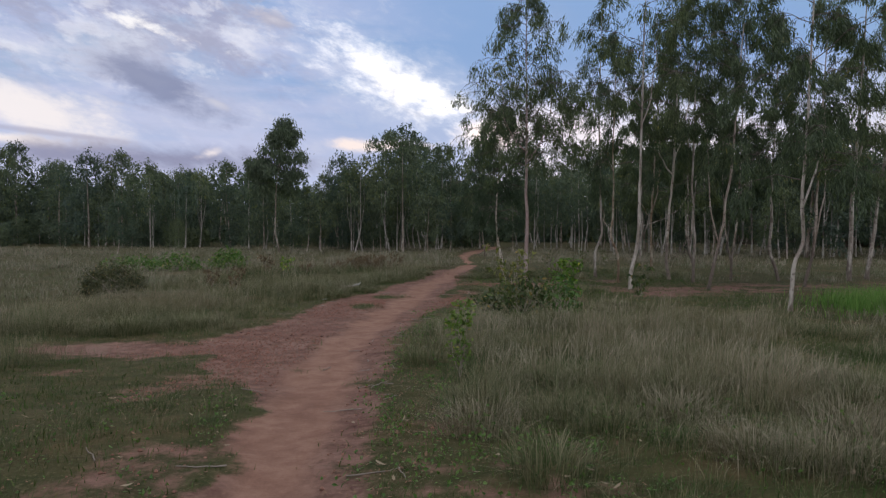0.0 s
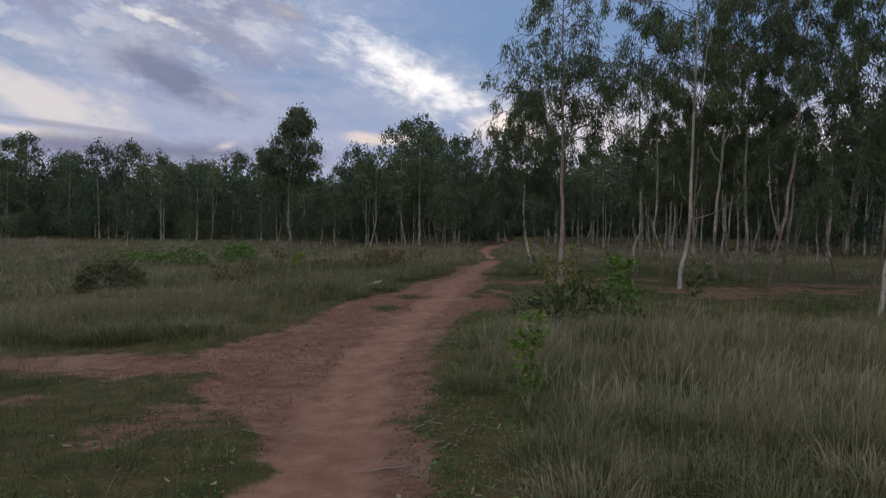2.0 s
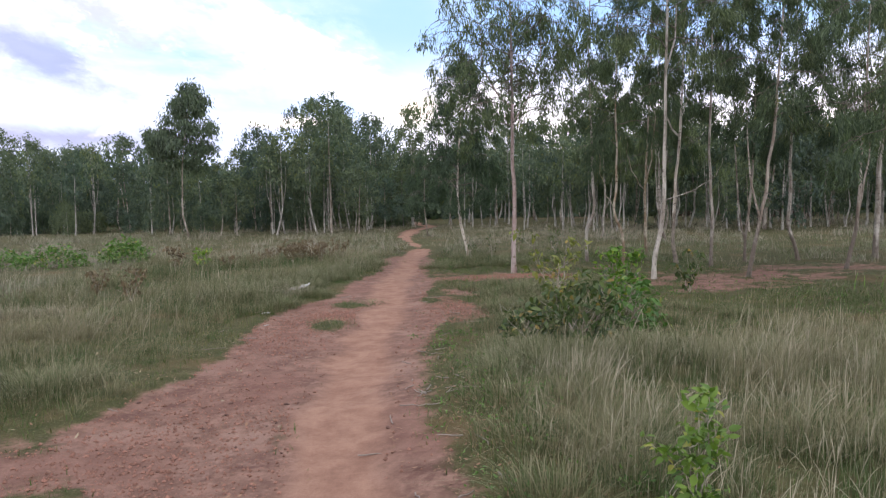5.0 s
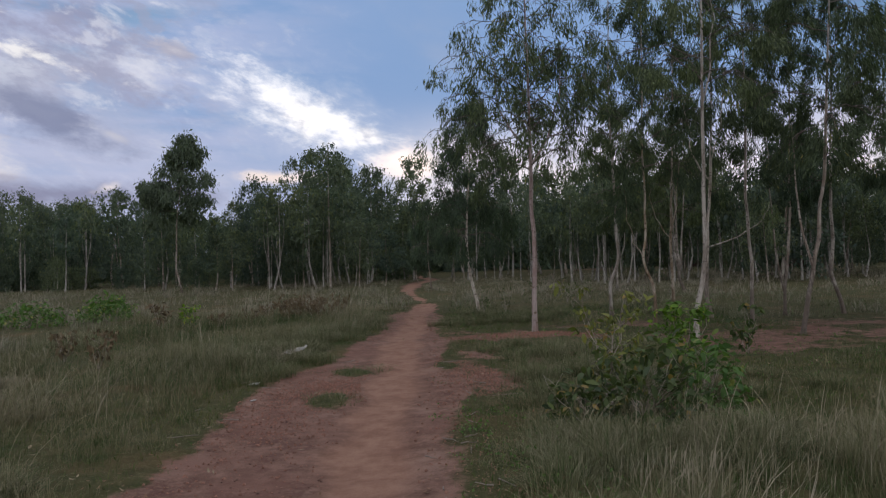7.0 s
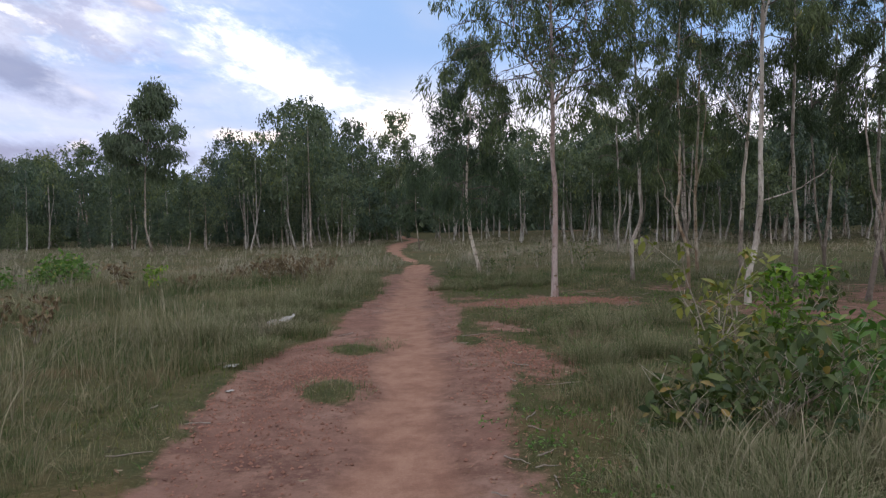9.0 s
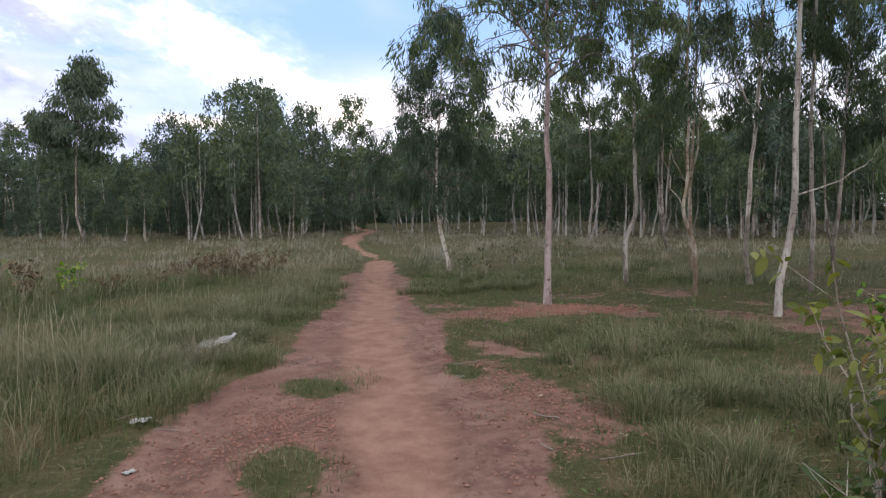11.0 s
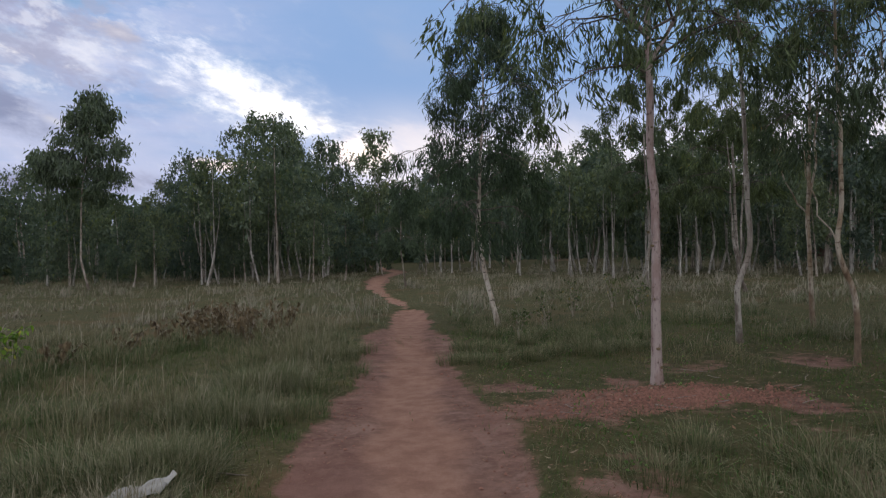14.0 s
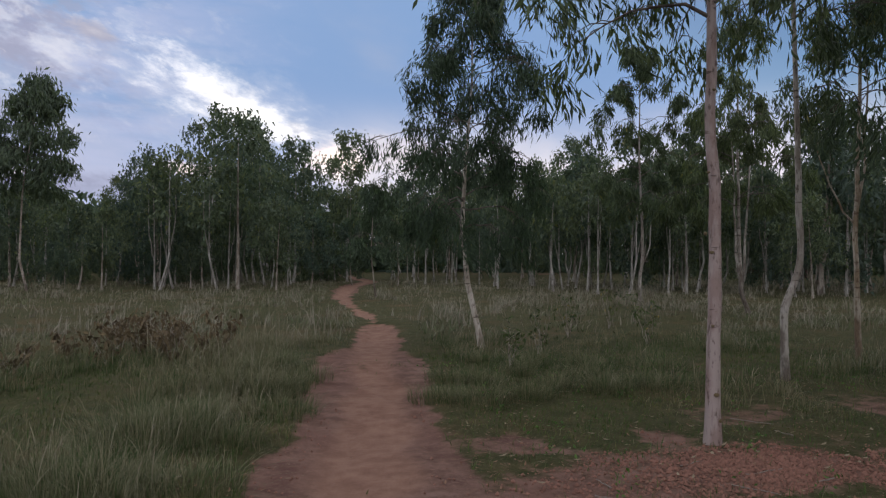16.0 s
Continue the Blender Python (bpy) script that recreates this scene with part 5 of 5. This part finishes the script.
def twigs(rng):
    for i in range(76):
        if i >= 38:
            ty = rng.uniform(6.5, 13.5)
            tx = float(np.interp(ty, WAY_Y, WAY_R)) + rng.normal(0.0, 0.22)
        elif i < 24:
            ty = rng.uniform(3.5, 22)
            tx = float(np.interp(ty, WAY_Y, WAY_R if rng.uniform() < 0.65 else WAY_L)) + rng.normal(0.1, 0.3)
        else:
            tx, ty = rng.normal(3.2, 1.2), rng.normal(20.6, 0.8)
        ln = rng.uniform(0.12, 0.4) * (0.6 if i >= 38 else 1.0)
        f = np.linspace(-0.5, 0.5, 6)
        pts = np.stack([f * ln, np.cumsum(rng.normal(0, 0.02, 6)) * ln * 2, np.full(6, 0.006) + np.abs(rng.normal(0, 0.004, 6))], 1)
        v, q = tube(pts, np.linspace(0.006, 0.003, 6), 5, [])
        tw = new("twig", sheet("twig", v, q, DEAD_TWIG))
        tw.matrix_basis = pose(tx, ty, float(land(tx, ty)) + 0.002, 0, 0, rng.uniform(0, 360))
        tagged(tw, "dry grey twig lying on the earth", "twig", "fallen twigs")


build_litter()


# ---------------------------------------------------------------- separate tufts, creeping weeds, scraps
def tuft_mesh(seed, count, radius, high, mat=None):
    rng = np.random.default_rng(seed)
    a, r = rng.uniform(0, 6.28, count), radius * np.sqrt(rng.uniform(0, 1, count))
    x, y = np.cos(a) * r, np.sin(a) * r
    h = high * rng.uniform(0.5, 1.1, count)
    h = h * (0.45 + 0.75 * lattice(x * 1.0 + seed, y, 0.13, seed))
    out = rng.gamma(2.0, 0.36, count) * h
    w = rng.uniform(0.0035, 0.007, count)
    d = a + rng.normal(0, 0.7, count)
    V, hi = [], []
    for k, f in enumerate((0, 0.4, 0.75, 1.0)):
        cx, cy = x + np.cos(d) * out * f ** 1.9, y + np.sin(d) * out * f ** 1.9
        z = h * (f - 0.4 * np.clip(out / h, 0, 1.2) * f * f) - 0.03 * (1 - f)
        if k < 3:
            b = w * 0.5 * (1 - 0.7 * f)
            V += [np.stack([cx + np.sin(d) * b, cy - np.cos(d) * b, z], 1), np.stack([cx - np.sin(d) * b, cy + np.cos(d) * b, z], 1)]
            hi += [np.full(count, f)] * 2
        else:
            V.append(np.stack([cx, cy, z], 1)), hi.append(np.ones(count))
    V = np.stack(V, 1).reshape(-1, 3)
    F = (np.arange(count)[:, None, None] * 7 + np.array([(0, 1, 3), (0, 3, 2), (2, 3, 5), (2, 5, 4), (4, 5, 6)])[None]).reshape(-1, 3)
    tone = np.repeat(np.clip(rng.normal(0.42, 0.34, count), 0, 1), 7)
    return sheet("grass_tuft", V, F, mat or GRASS, (("tone", tone), ("high", np.stack(hi, 1).ravel())))


def build_tufts():
    rng = np.random.default_rng(14)
    kinds = [tuft_mesh(1, 380, 0.26, 0.32), tuft_mesh(2, 420, 0.38, 0.25), tuft_mesh(3, 280, 0.22, 0.42), tuft_mesh(4, 160, 0.34, 0.075), tuft_mesh(5, 420, 0.3, 0.3, SEED), tuft_mesh(6, 1300, 0.5, 0.36)]
    spots = [(-1.55, 14.8, 3), (-1.7, 15.1, 3), (-1.2, 16.9, 3), (-1.05, 17.2, 3), (-0.95, 17.35, 3), (-2.1, 18.3, 1), (-1.95, 18.0, 1), (-2.4, 18.7, 0), (-2.75, 16.4, 1), (-2.5, 16.9, 0), (-2.45, 18.35, 4), (-2.8, 18.4, 4), (-6.9, 16.7, 4), (-7.5, 16.5, 4), (-6.4, 16.9, 4), (-8.0, 16.4, 4),
             (-4.2, 11.3, 1), (-4.8, 11.0, 1), (-5.4, 10.7, 0), (1.3, 17.3, 0), (1.55, 17.7, 1), (1.9, 17.0, 2), (1.2, 18.4, 1), (1.7, 18.8, 0), (2.4, 18.3, 1), (2.2, 17.9, 0), (2.6, 17.6, 2), (2.9, 18.1, 1), (3.3, 18.0, 0), (2.4, 17.2, 1), (3.0, 17.4, 0), (3.7, 18.6, 1), (1.9, 17.5, 0), (3.5, 17.1, 2), (4.2, 18.0, 1), (1.4, 16.6, 1), (2.0, 16.3, 0), (0.75, 13.9, 1), (1.0, 14.6, 0),
             (-0.15, 8.3, 0), (-0.1, 9.2, 1), (0.0, 10.3, 1), (0.1, 11.0, 0), (0.3, 6.4, 0), (0.5, 5.9, 1), (1.0, 5.8, 2), (1.6, 6.0, 1), (2.3, 6.3, 0), (0.2, 12.0, 1), (0.9, 23.6, 1), (1.9, 23.4, 0), (2.4, 23.8, 2), (2.9, 23.5, 0), (2.2, 24.6, 2), (3.1, 24.4, 0), (2.6, 25.3, 2), (1.6, 24.2, 0), (3.6, 23.6, 1), (3.4, 25.2, 0), (2.0, 25.8, 2), (4.2, 24.6, 1), (1.3, 23.3, 1), (1.3, 24.6, 1), (-0.9, 23.2, 1), (-1.3, 22.0, 0), (-1.5, 20.9, 1), (-0.55, 25.2, 1), (-0.2, 27.2, 3), (0.45, 31.6, 1), (0.35, 32.4, 1), (0.15, 31.8, 3)]
    spots += [(x + rng.normal(0, 0.15), y + rng.normal(0, 0.15), 5) for x, y in ((-4.3, 11.9), (-4.7, 11.3), (-5.1, 11.0), (-6.3, 10.9), (-3.3, 18.0), (-2.75, 19.3), (-3.6, 17.6), (-2.3, 19.6), (-1.95, 20.9), (-1.6, 22.4), (-1.2, 24.3), (-1.0, 26.0), (-3.0, 19.4), (-2.4, 21.2), (-1.9, 23.0), (-7.2, 11.6))]
    # thick green grass before the shrubs, and loose tufts in the turf behind them
    spots += [(rng.uniform(0.35, 2.6), rng.uniform(11.3, 12.5), int(rng.choice((0, 1, 2)))) for _ in range(30)]
    spots += [(rng.uniform(0.9, 4.5), rng.uniform(13.8, 16.0), int(rng.choice((0, 1, 1, 3)))) for _ in range(16)]
    # rough tufts where the tall grass begins
    spots += [(rng.uniform(0.3, 5.0), rng.uniform(4.3, 7.4), int(rng.choice((0, 1, 1, 2, 4)))) for _ in range(44)]
    for x, y, k in spots:
        t = new("grass_tuft", kinds[k])
        s = rng.uniform(0.85, 1.2)
        t.matrix_basis = Matrix.LocRotScale((x, y, float(land(x, y))), Euler((0, 0, rng.uniform(0, 6.28))), (s, s, s * rng.uniform(0.85, 1.1)))
        tagged(t, ("dense arching grass tuft", "broad low grass tuft", "tall thin grass tuft", "small flat grass tuft", "dry grey-brown grass tuft", "large tall grass tussock")[k] + " at the path's edge", "grass tuft", "tufts along the path")
    # creeping broad-leaved weeds in the short turf
    x = np.concatenate([rng.uniform(-0.6, 4.5, 200), rng.uniform(-0.7, 0.5, 160), rng.uniform(1.0, 8.0, 220), rng.uniform(-4, -1.6, 50)])
    y = np.concatenate([rng.uniform(2.6, 6.0, 200), rng.uniform(3.0, 14.0, 160), rng.uniform(13.0, 26.0, 220), rng.uniform(2.5, 6.5, 50)])
    ok = bareness(x, y) < 0.75
    x, y = x[ok], y[ok]
    c = np.stack([x, y, land(x, y) + rng.uniform(0.015, 0.06, len(x))], 1)
    v, f, tone = leaves(rng, c, len(c) * 9, 0.055, 0.036, 0.022, -0.15)
    v[:, 2] = np.maximum(v[:, 2], land(v[:, 0], v[:, 1]) + 0.004)
    tagged(new("creeping_weeds", sheet("creeping_weeds", v, f, WEED_LEAF, (("tone", np.clip(tone * 0.9, 0, 1)),), False)), "low creeping green weeds in the short turf", "weeds", kind="stuff")


build_tufts()


def build_scraps():
    m, n = material("white_plastic")
    f = n.noise(n.where(), 18.0, 4.0)
    finish(n, n.mix(f, (0.33, 0.32, 0.29), (0.14, 0.13, 0.115)), 0.5, n.bump(f, 0.5, 0.02))
    rng = np.random.default_rng(3)
    for x, y, z, a, b, turn in ((-2.42, 18.7, 0.07, 0.62, 0.2, 4), (-2.72, 16.2, 0.01, 0.17, 0.12, -10), (-2.6, 15.2, 0.01, 0.10, 0.07, 40)):
        u, w = np.meshgrid(np.linspace(-0.5, 0.5, 15), np.linspace(-0.5, 0.5, 8))
        cut = 1 - 0.35 * lattice(u * 9 + x, w * 5, 1.0, 5)
        V = np.stack([u * a * cut, w * b * cut, 0.10 * a * lattice(u * 8, w * 6 + y, 1.0, 6)], -1).reshape(-1, 3)
        i = (np.arange(7)[:, None] * 15 + np.arange(14)[None]).ravel()
        top = np.stack([i, i + 1, i + 16, i + 15], 1)
        V2 = V - (0, 0, 0.002)
        ob = new("plastic_scrap", sheet("plastic_scrap", np.concatenate([V, V2]), np.concatenate([top, top[:, ::-1] + len(V)]), m))
        ob.matrix_basis = pose(x, y, float(land(x, y)) + z, rng.normal(0, 6), rng.normal(0, 6), turn)
        tagged(ob, "crumpled white plastic scrap lying in the grass", "litter", "plastic scraps")


build_scraps()


def build_knots():
    """Dark branch scars on the pale trunk nearest the path."""
    root = [o for o in bpy.data.objects if o.name.startswith("tree") and abs(o.location.x - 2.72) < 0.01][0]
    for h, side, big in ((1.62, -0.1, 1.3), (1.0, 0.05, 0.9), (0.42, 0.5, 1.6), (0.2, 1.15, 1.5), (1.25, -0.9, 0.6), (2.3, -0.6, 1.0), (3.0, 0.4, 1.0), (1.78, -1.4, 1.5)):
        bm = bmesh.new()
        bmesh.ops.create_icosphere(bm, subdivisions=2, radius=0.015 * big)
        for v in bm.verts:
            v.co = Vector((v.co.x * 1.1, v.co.y * 0.7, v.co.z * 0.8 + 0.1 * abs(v.co.x)))
        me = bpy.data.meshes.new("knot")
        bm.to_mesh(me), bm.free()
        me.materials.append(DEAD_WEED)
        a = math.atan2(-0.82, -0.57) + side
        r = 0.070 * (1 - 0.09 * h) - 0.004
        k = part("knot", me, root, "dark branch scar")
        k.matrix_basis = Matrix.Translation((math.cos(a) * r, math.sin(a) * r, h)) @ Matrix.Rotation(a - math.pi / 2, 4, "Z")


build_knots()


# ---------------------------------------------------------------- two low huts far behind the trees
def hut(x, y, turn, wide, deep, wall, ridge, roof_mat, wall_mat, label):
    root = new("hut")

    def box(name, cx, cy, cz, sx, sy, sz, mat, lab=""):
        bm = bmesh.new()
        bmesh.ops.create_cube(bm, size=1.0)
        for v in bm.verts:
            v.co = Vector((cx + v.co.x * sx, cy + v.co.y * sy, cz + v.co.z * sz))
        bmesh.ops.bevel(bm, geom=bm.edges[:], offset=0.02, segments=1, affect="EDGES")
        me = bpy.data.meshes.new(name)
        bm.to_mesh(me), bm.free()
        me.materials.append(mat)
        return part(name, me, root, lab)

    t = 0.2
    box("wall", 0, deep / 2 - t / 2, wall / 2, wide, t, wall, wall_mat)
    box("wall", -wide / 2 + t / 2, 0, wall / 2, t, deep - 2 * t, wall, wall_mat)
    box("wall", wide / 2 - t / 2, 0, wall / 2, t, deep - 2 * t, wall, wall_mat)
    box("wall", -wide * 0.28, -deep / 2 + t / 2, wall / 2, wide * 0.44, t, wall, wall_mat)
    box("wall", wide * 0.34, -deep / 2 + t / 2, wall / 2, wide * 0.32, t, wall, wall_mat)
    for k in (-1, 1):
        box("post", k * (wide / 2 - 0.1), -deep / 2 - 0.9, wall / 2 - 0.05, 0.1, 0.1, wall - 0.1, BROWN_BARK)
    for side in (-1, 1):
        out = deep / 2 + (1.1 if side < 0 else 0.3)
        eave = wall - (ridge - wall) * (out - deep / 2) / (deep / 2)
        V = [(-wide / 2 - 0.3, 0, ridge), (wide / 2 + 0.3, 0, ridge), (wide / 2 + 0.3, side * out, eave), (-wide / 2 - 0.3, side * out, eave)]
        V = V + [(a, b, c + 0.12) for a, b, c in V]
        F = [(0, 1, 2, 3), (4, 5, 6, 7), (0, 1, 5, 4), (1, 2, 6, 5), (2, 3, 7, 6), (3, 0, 4, 7)]
        part("roof", sheet("roof", V, F, roof_mat, (), False), root)
    root.matrix_basis = pose(x, y, float(land(x, y)), 0, 0, turn)
    tagged(root, label, "hut", "huts behind the trees")


THATCH = plain_material("weathered_thatch", (0.035, 0.031, 0.028), (0.08, 0.072, 0.062), 6.0)
MUD = plain_material("dull_red_mud_wall", (0.06, 0.04, 0.034), (0.10, 0.066, 0.054), 3.0)
hut(43.0, 69.0, -36, 5.0, 3.4, 1.7, 2.9, THATCH, MUD, "low mud hut with grey weathered thatch roof")
hut(40.5, 84.0, -30, 6.0, 3.6, 1.8, 2.8, MUD, MUD, "low dull red hut half hidden by trunks")
